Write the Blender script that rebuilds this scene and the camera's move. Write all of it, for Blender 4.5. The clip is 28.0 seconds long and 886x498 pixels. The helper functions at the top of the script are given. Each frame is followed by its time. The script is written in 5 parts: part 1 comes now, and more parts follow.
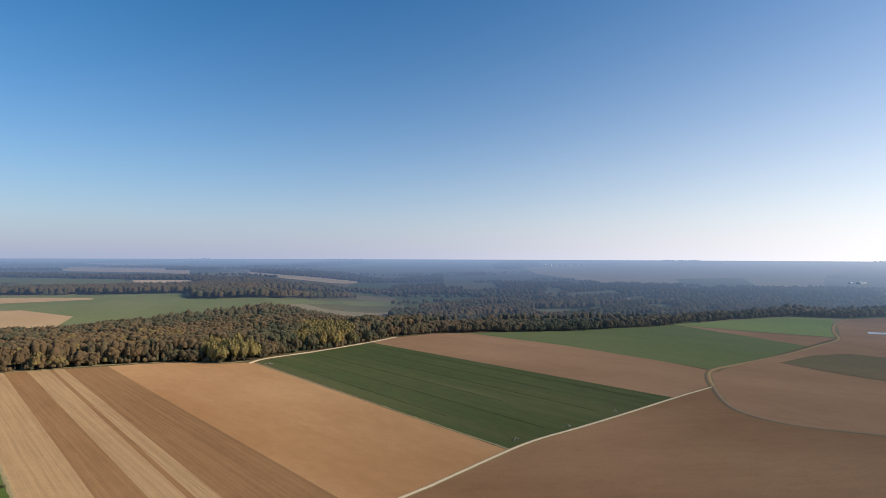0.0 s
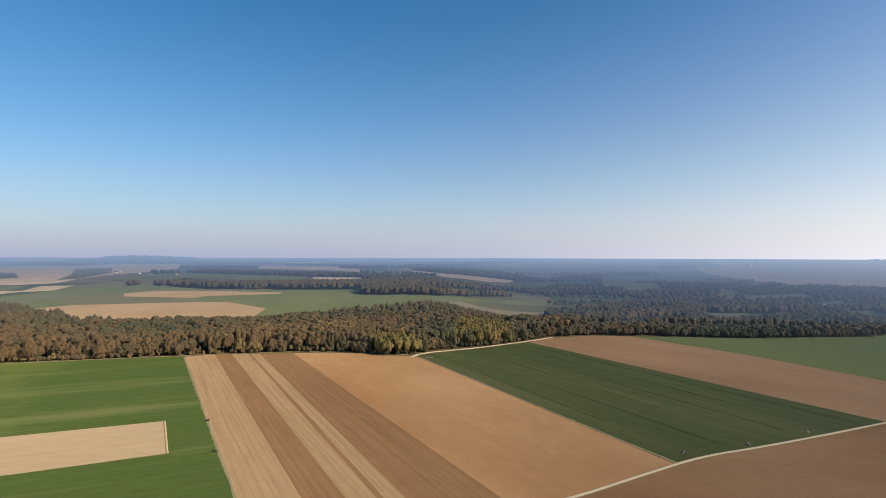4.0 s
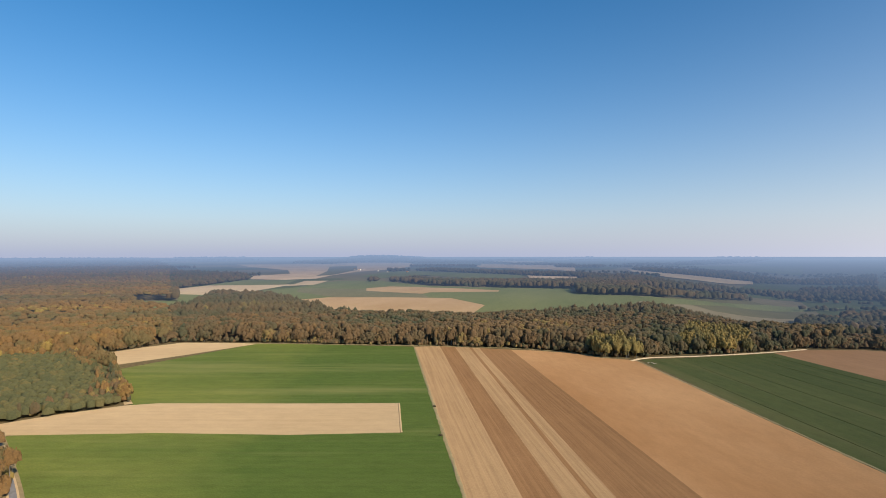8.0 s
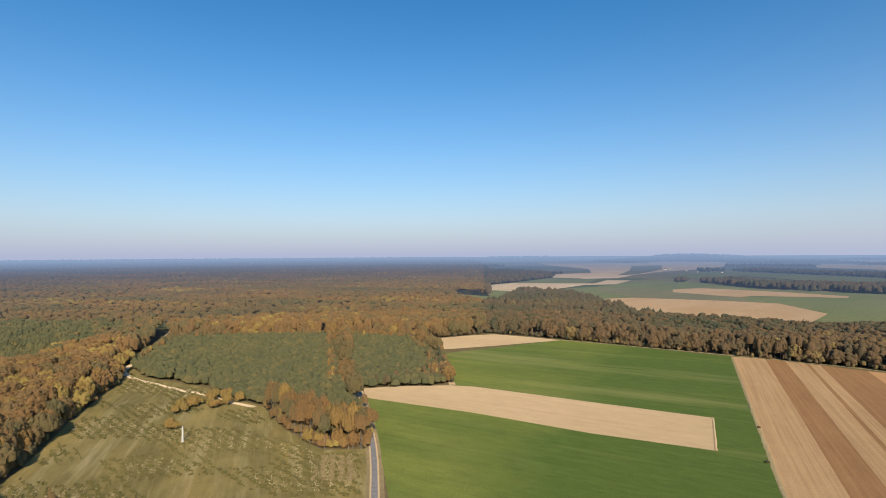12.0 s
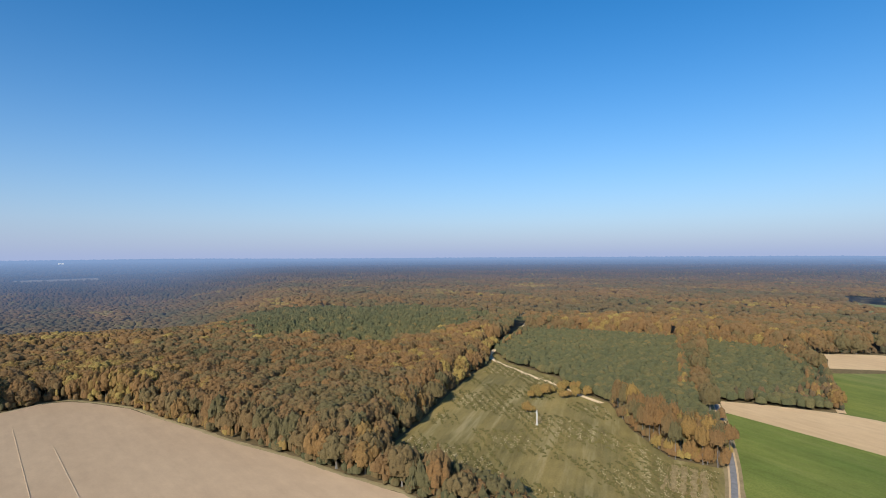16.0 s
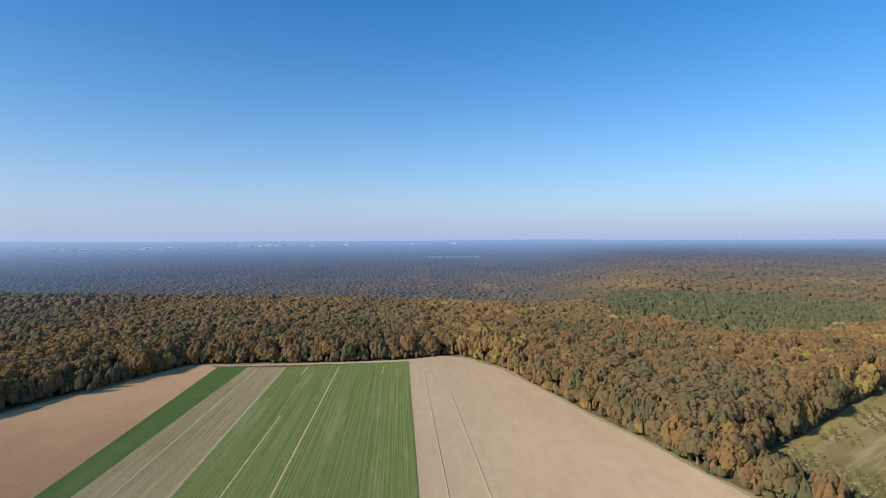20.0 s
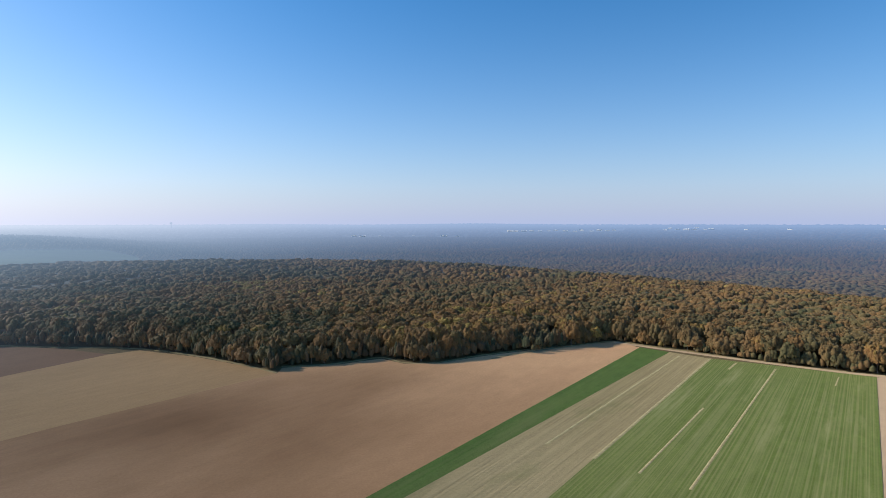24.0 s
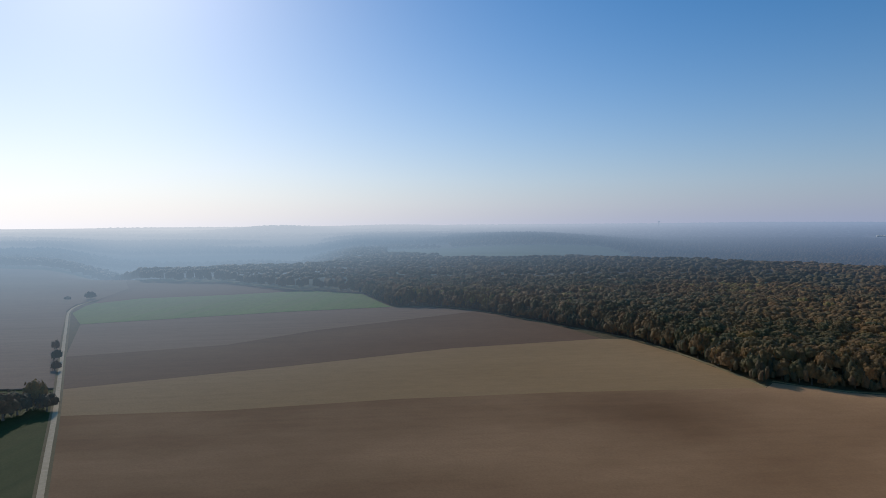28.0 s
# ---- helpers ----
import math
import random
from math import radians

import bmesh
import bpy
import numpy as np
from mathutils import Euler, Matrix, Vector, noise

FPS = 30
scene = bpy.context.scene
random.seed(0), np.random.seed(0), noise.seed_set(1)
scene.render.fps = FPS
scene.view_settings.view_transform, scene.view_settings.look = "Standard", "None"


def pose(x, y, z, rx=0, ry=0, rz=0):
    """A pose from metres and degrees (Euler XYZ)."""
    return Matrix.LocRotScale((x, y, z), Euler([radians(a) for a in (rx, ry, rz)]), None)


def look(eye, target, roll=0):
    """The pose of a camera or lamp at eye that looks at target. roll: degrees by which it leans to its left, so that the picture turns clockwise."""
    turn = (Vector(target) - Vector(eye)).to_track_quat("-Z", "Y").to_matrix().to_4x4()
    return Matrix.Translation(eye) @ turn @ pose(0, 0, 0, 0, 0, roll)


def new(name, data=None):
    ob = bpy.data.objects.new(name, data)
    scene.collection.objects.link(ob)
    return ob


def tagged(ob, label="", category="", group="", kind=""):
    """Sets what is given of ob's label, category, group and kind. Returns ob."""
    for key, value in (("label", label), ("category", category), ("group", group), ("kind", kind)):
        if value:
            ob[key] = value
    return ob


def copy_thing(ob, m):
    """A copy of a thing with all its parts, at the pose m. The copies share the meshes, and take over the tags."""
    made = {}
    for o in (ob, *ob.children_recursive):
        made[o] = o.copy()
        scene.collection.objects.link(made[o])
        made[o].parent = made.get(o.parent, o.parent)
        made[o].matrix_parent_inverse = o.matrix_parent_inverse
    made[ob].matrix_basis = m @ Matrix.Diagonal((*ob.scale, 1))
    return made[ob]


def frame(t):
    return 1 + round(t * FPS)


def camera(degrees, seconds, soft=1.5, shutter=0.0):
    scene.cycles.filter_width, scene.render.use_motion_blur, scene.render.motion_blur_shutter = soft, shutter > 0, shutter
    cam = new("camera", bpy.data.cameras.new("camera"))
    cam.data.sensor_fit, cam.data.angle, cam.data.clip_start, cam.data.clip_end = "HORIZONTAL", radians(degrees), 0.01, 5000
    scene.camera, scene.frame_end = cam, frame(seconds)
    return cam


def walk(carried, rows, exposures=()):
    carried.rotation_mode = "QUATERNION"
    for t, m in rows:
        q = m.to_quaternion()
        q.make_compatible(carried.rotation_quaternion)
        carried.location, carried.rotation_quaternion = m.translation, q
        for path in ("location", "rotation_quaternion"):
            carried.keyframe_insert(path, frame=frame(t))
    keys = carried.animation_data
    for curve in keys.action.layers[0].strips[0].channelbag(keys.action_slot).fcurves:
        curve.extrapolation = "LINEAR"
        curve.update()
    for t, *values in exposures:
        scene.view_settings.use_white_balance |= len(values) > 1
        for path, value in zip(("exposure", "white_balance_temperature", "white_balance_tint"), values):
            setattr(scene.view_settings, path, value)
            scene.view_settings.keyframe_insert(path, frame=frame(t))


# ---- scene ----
EYE = (0.0, 0.0, 78.0)
FOV_DEG = 77.59
# seconds, yaw, pitch, roll in degrees
PATH = (
    (0.0, -2.49, 0.86, -0.20),
    (0.5, -0.55, 0.88, -0.21),
    (1.0, 1.40, 0.86, -0.20),
    (1.5, 3.34, 0.87, -0.17),
    (2.0, 5.27, 0.86, -0.15),
    (2.5, 7.20, 0.82, -0.14),
    (4.5, 15.80, 0.71, -0.11),
    (5.0, 18.15, 0.71, -0.08),
    (5.5, 20.90, 0.72, -0.07),
    (6.0, 23.78, 0.73, -0.05),
    (6.5, 26.89, 0.68, -0.03),
    (7.0, 29.83, 0.66, 0.01),
    (7.5, 32.71, 0.67, 0.05),
    (8.0, 35.66, 0.60, 0.09),
    (8.5, 38.94, 0.60, 0.14),
    (9.0, 42.44, 0.60, 0.19),
    (9.5, 46.07, 0.58, 0.23),
    (10.0, 49.92, 0.60, 0.27),
    (10.5, 53.92, 0.62, 0.29),
    (11.0, 57.97, 0.61, 0.32),
    (11.5, 62.08, 0.60, 0.35),
    (12.0, 66.19, 0.63, 0.38),
    (12.5, 70.34, 0.64, 0.37),
    (14.5, 87.02, 0.62, 0.33),
    (15.0, 91.68, 0.57, 0.30),
    (15.5, 96.37, 0.59, 0.31),
    (16.0, 101.04, 0.71, 0.35),
    (16.5, 105.74, 0.75, 0.36),
    (17.0, 110.28, 0.72, 0.36),
    (17.5, 114.80, 0.67, 0.33),
    (18.0, 119.10, 0.56, 0.29),
    (18.5, 123.21, 0.47, 0.25),
    (19.0, 127.78, 0.37, 0.22),
    (19.5, 132.33, 0.04, 0.21),
    (20.0, 136.93, -1.06, 0.21),
    (20.5, 141.69, -2.16, 0.22),
    (21.0, 146.79, -2.60, 0.22),
    (21.5, 151.84, -2.60, 0.17),
    (23.5, 173.56, -2.68, 0.08),
    (24.0, 179.13, -2.75, 0.03),
    (24.5, 184.79, -2.78, 0.05),
    (25.0, 190.68, -2.83, 0.11),
    (25.5, 196.52, -2.80, 0.16),
    (26.0, 202.38, -2.75, 0.20),
    (26.5, 208.29, -2.70, 0.25),
    (27.0, 214.23, -2.71, 0.33),
    (27.5, 220.39, -2.70, 0.44),
    (28.0, 226.74, -2.71, 0.47),
)
EXPOSURES = ((0.0, -0.18, 6260, 10), (5.0, -0.08, 6500, 10), (12.0, -0.03, 6400, 10), (16.0, -0.10, 5750, 9), (21.5, 0.08, 5720, 9), (24.0, 0.10, 6000, 10), (25.0, 0.07, 6150, 10), (26.3, -0.14, 6100, 10), (28.0, -0.58, 5950, 9))
cam = camera(FOV_DEG, 28.0, soft=0.9)
walk(cam, [(t, pose(*EYE, 90 + p, r, yaw)) for t, yaw, p, r in PATH], EXPOSURES)

# ---- sky and sun ----
SUN_AZ, SUN_EL = -102.0, 29.5          # degrees left of the y axis, degrees up
sun_way = Vector((-math.sin(radians(SUN_AZ)) * math.cos(radians(SUN_EL)),
                  math.cos(radians(SUN_AZ)) * math.cos(radians(SUN_EL)), math.sin(radians(SUN_EL))))
GLOW_AZ = -77.0                       # the middle of the bright haze bank, set apart from SUN_AZ
SKY_SAT, SKY_VAL = 1.36, 1.36
world = bpy.data.worlds.new("sky")
scene.world = world
world.use_nodes = True
sky = world.node_tree.nodes.new("ShaderNodeTexSky")
sky.sky_type, sky.sun_disc = "NISHITA", False
sky.sun_elevation, sky.sun_rotation = radians(SUN_EL), radians(-SUN_AZ)
sky.altitude, sky.air_density, sky.dust_density, sky.ozone_density = 150, 1.0, 0.5, 3.0
wt = world.node_tree


def sky_math(op, a, b=0.0, clamp=False):
    n = wt.nodes.new("ShaderNodeMath")
    n.operation, n.use_clamp = op, clamp
    for i, v in enumerate((a, b)):
        if isinstance(v, (int, float)):
            n.inputs[i].default_value = v
        else:
            wt.links.new(v, n.inputs[i])
    return n.outputs[0]


# a dry haze lies along the whole horizon, deeper and whiter towards GLOW_AZ
deep = wt.nodes.new("ShaderNodeHueSaturation")
deep.inputs["Hue"].default_value = 0.497
deep.inputs["Saturation"].default_value, deep.inputs["Value"].default_value = SKY_SAT, SKY_VAL
wt.links.new(sky.outputs[0], deep.inputs["Color"])
coord = wt.nodes.new("ShaderNodeTexCoord")
parts = wt.nodes.new("ShaderNodeSeparateXYZ")
wt.links.new(coord.outputs["Generated"], parts.inputs[0])
toward = sky_math("ADD", sky_math("MULTIPLY", parts.outputs[0], -math.sin(radians(GLOW_AZ))), sky_math("MULTIPLY", parts.outputs[1], math.cos(radians(GLOW_AZ))))
toward = sky_math("MAXIMUM", sky_math("MULTIPLY_ADD", toward, 0.5), 0.0)
toward.node.inputs[0].links[0].from_node.inputs[2].default_value = 0.5
glowside = sky_math("POWER", toward, 3.8)
up = sky_math("MAXIMUM", parts.outputs[2], 0.0)
reach = sky_math("ADD", sky_math("MULTIPLY", glowside, 0.11), 0.135)
haze = sky_math("EXPONENT", sky_math("DIVIDE", up, sky_math("MULTIPLY", reach, -1.0)))
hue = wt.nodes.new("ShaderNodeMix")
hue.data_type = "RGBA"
wt.links.new(glowside, hue.inputs[0])
# tenfold haze colours, which the Background strength of 0.10 brings back down
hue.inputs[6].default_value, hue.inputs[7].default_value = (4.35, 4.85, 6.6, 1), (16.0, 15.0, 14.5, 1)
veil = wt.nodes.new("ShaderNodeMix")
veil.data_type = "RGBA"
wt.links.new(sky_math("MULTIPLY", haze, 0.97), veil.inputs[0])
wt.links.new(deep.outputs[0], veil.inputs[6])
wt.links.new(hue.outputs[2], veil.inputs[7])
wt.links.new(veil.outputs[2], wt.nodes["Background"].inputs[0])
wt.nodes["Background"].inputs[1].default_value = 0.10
sun = new("sun", bpy.data.lights.new("sun", "SUN"))
sun.data.energy, sun.data.angle, sun.data.color = 4.7, radians(0.6), (1.0, 0.89, 0.745)
sun.matrix_world = look(sun_way * 500, (0, 0, 0))


# ---- materials ----
def mat(name, rough=0.95):
    m = bpy.data.materials.new(name)
    m.use_nodes = True
    b = m.node_tree.nodes["Principled BSDF"]
    b.inputs["Roughness"].default_value = rough
    b.inputs["Specular IOR Level"].default_value = 0.1
    b.inputs["Diffuse Roughness"].default_value = 0.65
    return m, m.node_tree, b


def add(nt, kind, **values):
    n = nt.nodes.new("ShaderNode" + kind)
    for k, v in values.items():
        if k.startswith("in_"):
            n.inputs[int(k[3:])].default_value = v
        elif k == "op":
            n.operation = v
        elif k == "mode":
            n.blend_type = v
    return n


def math_node(nt, op, a, b=0.0, clamp=False):
    n = nt.nodes.new("ShaderNodeMath")
    n.operation, n.use_clamp = op, clamp
    for i, v in enumerate((a, b)):
        if isinstance(v, (int, float)):
            n.inputs[i].default_value = v
        else:
            nt.links.new(v, n.inputs[i])
    return n.outputs[0]


def mix(nt, fac, a, b, mode="MIX"):
    n = nt.nodes.new("ShaderNodeMix")
    n.data_type, n.blend_type = "RGBA", mode
    for i, v in ((0, fac), (6, a), (7, b)):
        if isinstance(v, (int, float)):
            n.inputs[i].default_value = v
        elif isinstance(v, tuple):
            n.inputs[i].default_value = (*v, 1)
        else:
            nt.links.new(v, n.inputs[i])
    return n.outputs[2]


def noise_at(nt, scale, detail=3.0, turn=0.0, stretch=(1, 1, 1), rough=0.55):
    """Noise over the world's metres, turned by degrees and stretched; scale in waves per metre."""
    geo = nt.nodes.new("ShaderNodeNewGeometry")
    m = nt.nodes.new("ShaderNodeMapping")
    m.inputs["Rotation"].default_value = (0, 0, radians(turn))
    m.inputs["Scale"].default_value = stretch
    n = nt.nodes.new("ShaderNodeTexNoise")
    n.inputs["Scale"].default_value, n.inputs["Detail"].default_value = scale, detail
    n.inputs["Roughness"].default_value = rough
    r = nt.nodes.new("ShaderNodeVectorRotate")
    r.rotation_type = "Z_AXIS"
    r.inputs["Angle"].default_value = radians(-turn)
    nt.links.new(geo.outputs["Position"], r.inputs["Vector"])
    m.inputs["Rotation"].default_value = (0, 0, 0)
    nt.links.new(r.outputs[0], m.inputs["Vector"])
    nt.links.new(m.outputs[0], n.inputs["Vector"])
    return n.outputs["Fac"]


def span(nt, v, a, b, c=0.0, d=1.0):
    n = nt.nodes.new("ShaderNodeMapRange")
    for i, k in ((1, a), (2, b), (3, c), (4, d)):
        n.inputs[i].default_value = k
    nt.links.new(v, n.inputs[0])
    return n.outputs[0]


def bump(nt, b, v, dist, strength=1.0):
    n = nt.nodes.new("ShaderNodeBump")
    n.inputs["Distance"].default_value, n.inputs["Strength"].default_value = dist, strength
    nt.links.new(v, n.inputs["Height"])
    nt.links.new(n.outputs[0], b.inputs["Normal"])


def paint_haze(nt, b, start=470.0, reach=1600.0, nearer=270.0):
    """Haze put into the material as emission; it grows with the place's own distance."""
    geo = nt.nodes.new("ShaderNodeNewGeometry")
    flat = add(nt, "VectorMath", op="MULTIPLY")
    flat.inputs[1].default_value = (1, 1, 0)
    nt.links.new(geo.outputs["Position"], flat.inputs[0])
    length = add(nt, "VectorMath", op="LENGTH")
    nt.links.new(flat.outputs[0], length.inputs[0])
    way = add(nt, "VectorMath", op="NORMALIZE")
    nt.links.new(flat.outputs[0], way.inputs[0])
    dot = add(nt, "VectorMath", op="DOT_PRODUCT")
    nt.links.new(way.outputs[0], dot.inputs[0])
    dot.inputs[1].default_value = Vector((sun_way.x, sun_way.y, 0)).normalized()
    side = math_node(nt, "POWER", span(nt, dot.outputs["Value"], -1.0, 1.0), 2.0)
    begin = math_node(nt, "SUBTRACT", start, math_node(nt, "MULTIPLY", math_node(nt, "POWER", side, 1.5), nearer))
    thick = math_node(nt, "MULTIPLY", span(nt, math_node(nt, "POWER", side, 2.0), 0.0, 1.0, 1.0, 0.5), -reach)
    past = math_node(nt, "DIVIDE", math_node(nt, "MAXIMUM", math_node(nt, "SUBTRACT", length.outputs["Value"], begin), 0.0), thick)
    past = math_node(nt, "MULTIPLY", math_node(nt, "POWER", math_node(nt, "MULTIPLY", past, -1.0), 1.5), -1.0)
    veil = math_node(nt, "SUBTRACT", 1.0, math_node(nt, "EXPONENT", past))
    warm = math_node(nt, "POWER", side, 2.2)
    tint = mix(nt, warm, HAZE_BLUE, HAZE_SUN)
    # towards the horizon the painted haze takes the colour of the low sky
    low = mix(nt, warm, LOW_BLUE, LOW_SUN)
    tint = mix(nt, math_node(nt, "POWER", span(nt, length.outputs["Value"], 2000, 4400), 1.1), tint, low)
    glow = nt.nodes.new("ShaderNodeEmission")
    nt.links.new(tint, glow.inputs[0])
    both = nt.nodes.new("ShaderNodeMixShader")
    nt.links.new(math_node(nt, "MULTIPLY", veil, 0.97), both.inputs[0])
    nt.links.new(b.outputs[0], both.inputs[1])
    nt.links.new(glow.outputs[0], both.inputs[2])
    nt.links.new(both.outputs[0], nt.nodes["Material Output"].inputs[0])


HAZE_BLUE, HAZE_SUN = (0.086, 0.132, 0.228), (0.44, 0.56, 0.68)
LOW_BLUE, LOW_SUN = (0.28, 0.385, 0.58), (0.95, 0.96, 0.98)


def soil(name, dark, light, turn=0.0, rows=0.0, patch=0.012, far=False, depth=0.12, weeds=None, rowmix=0.5, clods=0.45, dry=None):
    """Tilled or cut land: broad moisture patches, clods, and rows that run along turn degrees."""
    m, nt, b = mat(name)
    broad = span(nt, noise_at(nt, patch, 3, turn, (1, 0.45, 1)), 0.32, 0.68)
    if dry:
        # the soil is drier and paler towards one side
        geo = nt.nodes.new("ShaderNodeNewGeometry")
        way = add(nt, "VectorMath", op="DOT_PRODUCT")
        way.inputs[1].default_value = (-math.sin(radians(dry[0])), math.cos(radians(dry[0])), 0)
        nt.links.new(geo.outputs["Position"], way.inputs[0])
        broad = math_node(nt, "ADD", math_node(nt, "MULTIPLY", broad, 0.62), span(nt, way.outputs["Value"], dry[1], dry[2], -0.06, 0.66), True)
    fine = noise_at(nt, 1.1, 5, rough=0.7)
    c = mix(nt, broad, dark, light)
    c = mix(nt, span(nt, fine, 0.35, 0.7, 0.0, clods), c, tuple(v * 0.62 for v in dark))
    mottle = span(nt, noise_at(nt, 0.21, 5, turn, (1, 0.4, 1), 0.7), 0.3, 0.7, 0.92, 1.08)
    grey = add(nt, "CombineColor")
    for k in range(3):
        nt.links.new(mottle, grey.inputs[k])
    c = mix(nt, 1.0, c, grey.outputs[0], "MULTIPLY")
    h = fine
    if rows:
        line = span(nt, noise_at(nt, rows, 2, turn, (1, 0.018, 0.02)), 0.36, 0.64)
        c = mix(nt, math_node(nt, "MULTIPLY", line, rowmix), c, tuple(min(1, v * 1.25) for v in light))
        h = math_node(nt, "ADD", math_node(nt, "MULTIPLY", line, min(0.9, 2 * rowmix)), math_node(nt, "MULTIPLY", fine, 0.6))
    if weeds:
        w = span(nt, noise_at(nt, 0.05, 5, turn, (1, 0.3, 1), 0.7), 0.55, 0.75)
        c = mix(nt, math_node(nt, "MULTIPLY", w, 0.6), c, weeds)
    nt.links.new(c, b.inputs["Base Color"])
    bump(nt, b, h, depth)
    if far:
        paint_haze(nt, b)
    return m


def crop(name, dark, light, turn=0.0, rows=0.0, pale=None, far=False, patch=0.01, palemix=0.5, rowmix=0.34, streak=0.045, dense=None):
    """Young green crop: denser and thinner patches, drill rows, bare streaks along the rows."""
    m, nt, b = mat(name)
    broad = span(nt, noise_at(nt, patch, 4, turn, (1, 0.25, 1), 0.6), 0.34, 0.66)
    if dense:
        # the stand is thicker and darker towards one border
        geo = nt.nodes.new("ShaderNodeNewGeometry")
        way = add(nt, "VectorMath", op="DOT_PRODUCT")
        way.inputs[1].default_value = (-math.sin(radians(dense[0])), math.cos(radians(dense[0])), 0)
        nt.links.new(geo.outputs["Position"], way.inputs[0])
        wave = span(nt, noise_at(nt, 0.02, 3), 0.25, 0.75, -22, 22)
        broad = math_node(nt, "MULTIPLY", broad, span(nt, math_node(nt, "ADD", way.outputs["Value"], wave), dense[1], dense[2], 0.12, 1.0))
    fine = noise_at(nt, 1.3, 4)
    c = mix(nt, broad, dark, light)
    c = mix(nt, span(nt, fine, 0.3, 0.75, 0.0, 0.4), c, tuple(v * 0.55 for v in dark))
    mottle = span(nt, noise_at(nt, 0.25, 5, turn, (1, 0.4, 1), 0.7), 0.3, 0.7, 0.86, 1.13)
    grey = add(nt, "CombineColor")
    for k in range(3):
        nt.links.new(mottle, grey.inputs[k])
    c = mix(nt, 1.0, c, grey.outputs[0], "MULTIPLY")
    if pale:
        w = span(nt, noise_at(nt, streak, 4, turn, (1, 0.09, 1), 0.65), 0.52, 0.72)
        c = mix(nt, math_node(nt, "MULTIPLY", w, palemix), c, pale)
    if rows:
        line = span(nt, noise_at(nt, rows, 1, turn, (1, 0.004, 0.01)), 0.4, 0.62)
        c = mix(nt, math_node(nt, "MULTIPLY", line, rowmix), c, pale or light)
    nt.links.new(c, b.inputs["Base Color"])
    bump(nt, b, fine, 0.15)
    if far:
        paint_haze(nt, b)
    return m


def gravel(name, dark, light):
    m, nt, b = mat(name)
    c = mix(nt, span(nt, noise_at(nt, 0.6, 5), 0.3, 0.7), dark, light)
    nt.links.new(c, b.inputs["Base Color"])
    bump(nt, b, noise_at(nt, 3.0, 3), 0.05)
    paint_haze(nt, b)
    return m


def foliage(name, stops, far=False, grain=1.0):
    """Leaves: each tree's own tint from the tint attribute and the object's random, clumps and grain over it."""
    m, nt, b = mat(name, 0.75)
    at = nt.nodes.new("ShaderNodeAttribute")
    at.attribute_name = "tint"
    info = nt.nodes.new("ShaderNodeObjectInfo")
    lone = math_node(nt, "LESS_THAN", at.outputs["Fac"], 0.0)
    own = math_node(nt, "ADD", math_node(nt, "MAXIMUM", at.outputs["Fac"], 0.0),
                    math_node(nt, "MULTIPLY", lone, span(nt, info.outputs["Random"], 0.0, 1.0, 0.2, 0.88)))
    stand = span(nt, noise_at(nt, 0.010, 2), 0.3, 0.7, -0.08, 0.08)
    own = math_node(nt, "ADD", own, stand, True)
    ramp = nt.nodes.new("ShaderNodeValToRGB")
    els = ramp.color_ramp.elements
    while len(els) < len(stops):
        els.new(0.5)
    for e, (p, col) in zip(els, stops):
        e.position, e.color = p, (*col, 1)
    nt.links.new(own, ramp.inputs[0])
    base = ramp.outputs[0]
    if far:
        base = mix(nt, span(nt, noise_at(nt, 0.0035, 3, 0, (1, 1, 0)), 0.35, 0.65, 0.0, 0.55), base, (0.075, 0.075, 0.045))
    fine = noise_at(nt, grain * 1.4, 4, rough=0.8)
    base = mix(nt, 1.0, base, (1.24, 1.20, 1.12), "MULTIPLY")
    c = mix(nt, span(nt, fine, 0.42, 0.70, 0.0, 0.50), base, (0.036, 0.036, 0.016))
    nt.links.new(c, b.inputs["Base Color"])
    bump(nt, b, fine, 0.5, 0.8)
    paint_haze(nt, b)
    return m


AUTUMN = ((0.0, (0.080, 0.081, 0.038)), (0.20, (0.112, 0.097, 0.044)), (0.42, (0.149, 0.108, 0.047)), (0.62, (0.179, 0.108, 0.046)),
          (0.81, (0.206, 0.116, 0.044)), (0.93, (0.226, 0.146, 0.046)), (1.0, (0.278, 0.202, 0.058)))
DUSK_WOOD = ((0.0, (0.054, 0.064, 0.036)), (0.30, (0.084, 0.076, 0.041)), (0.52, (0.116, 0.084, 0.045)),
             (0.8, (0.146, 0.091, 0.046)), (0.94, (0.170, 0.106, 0.047)), (1.0, (0.205, 0.150, 0.056)))
OAK_GREEN = ((0.0, (0.078, 0.084, 0.040)), (0.5, (0.108, 0.103, 0.045)), (0.85, (0.144, 0.118, 0.048)), (1.0, (0.186, 0.134, 0.050)))
GOLD = ((0.0, (0.19, 0.145, 0.048)), (0.5, (0.25, 0.170, 0.050)), (1.0, (0.26, 0.150, 0.050)))

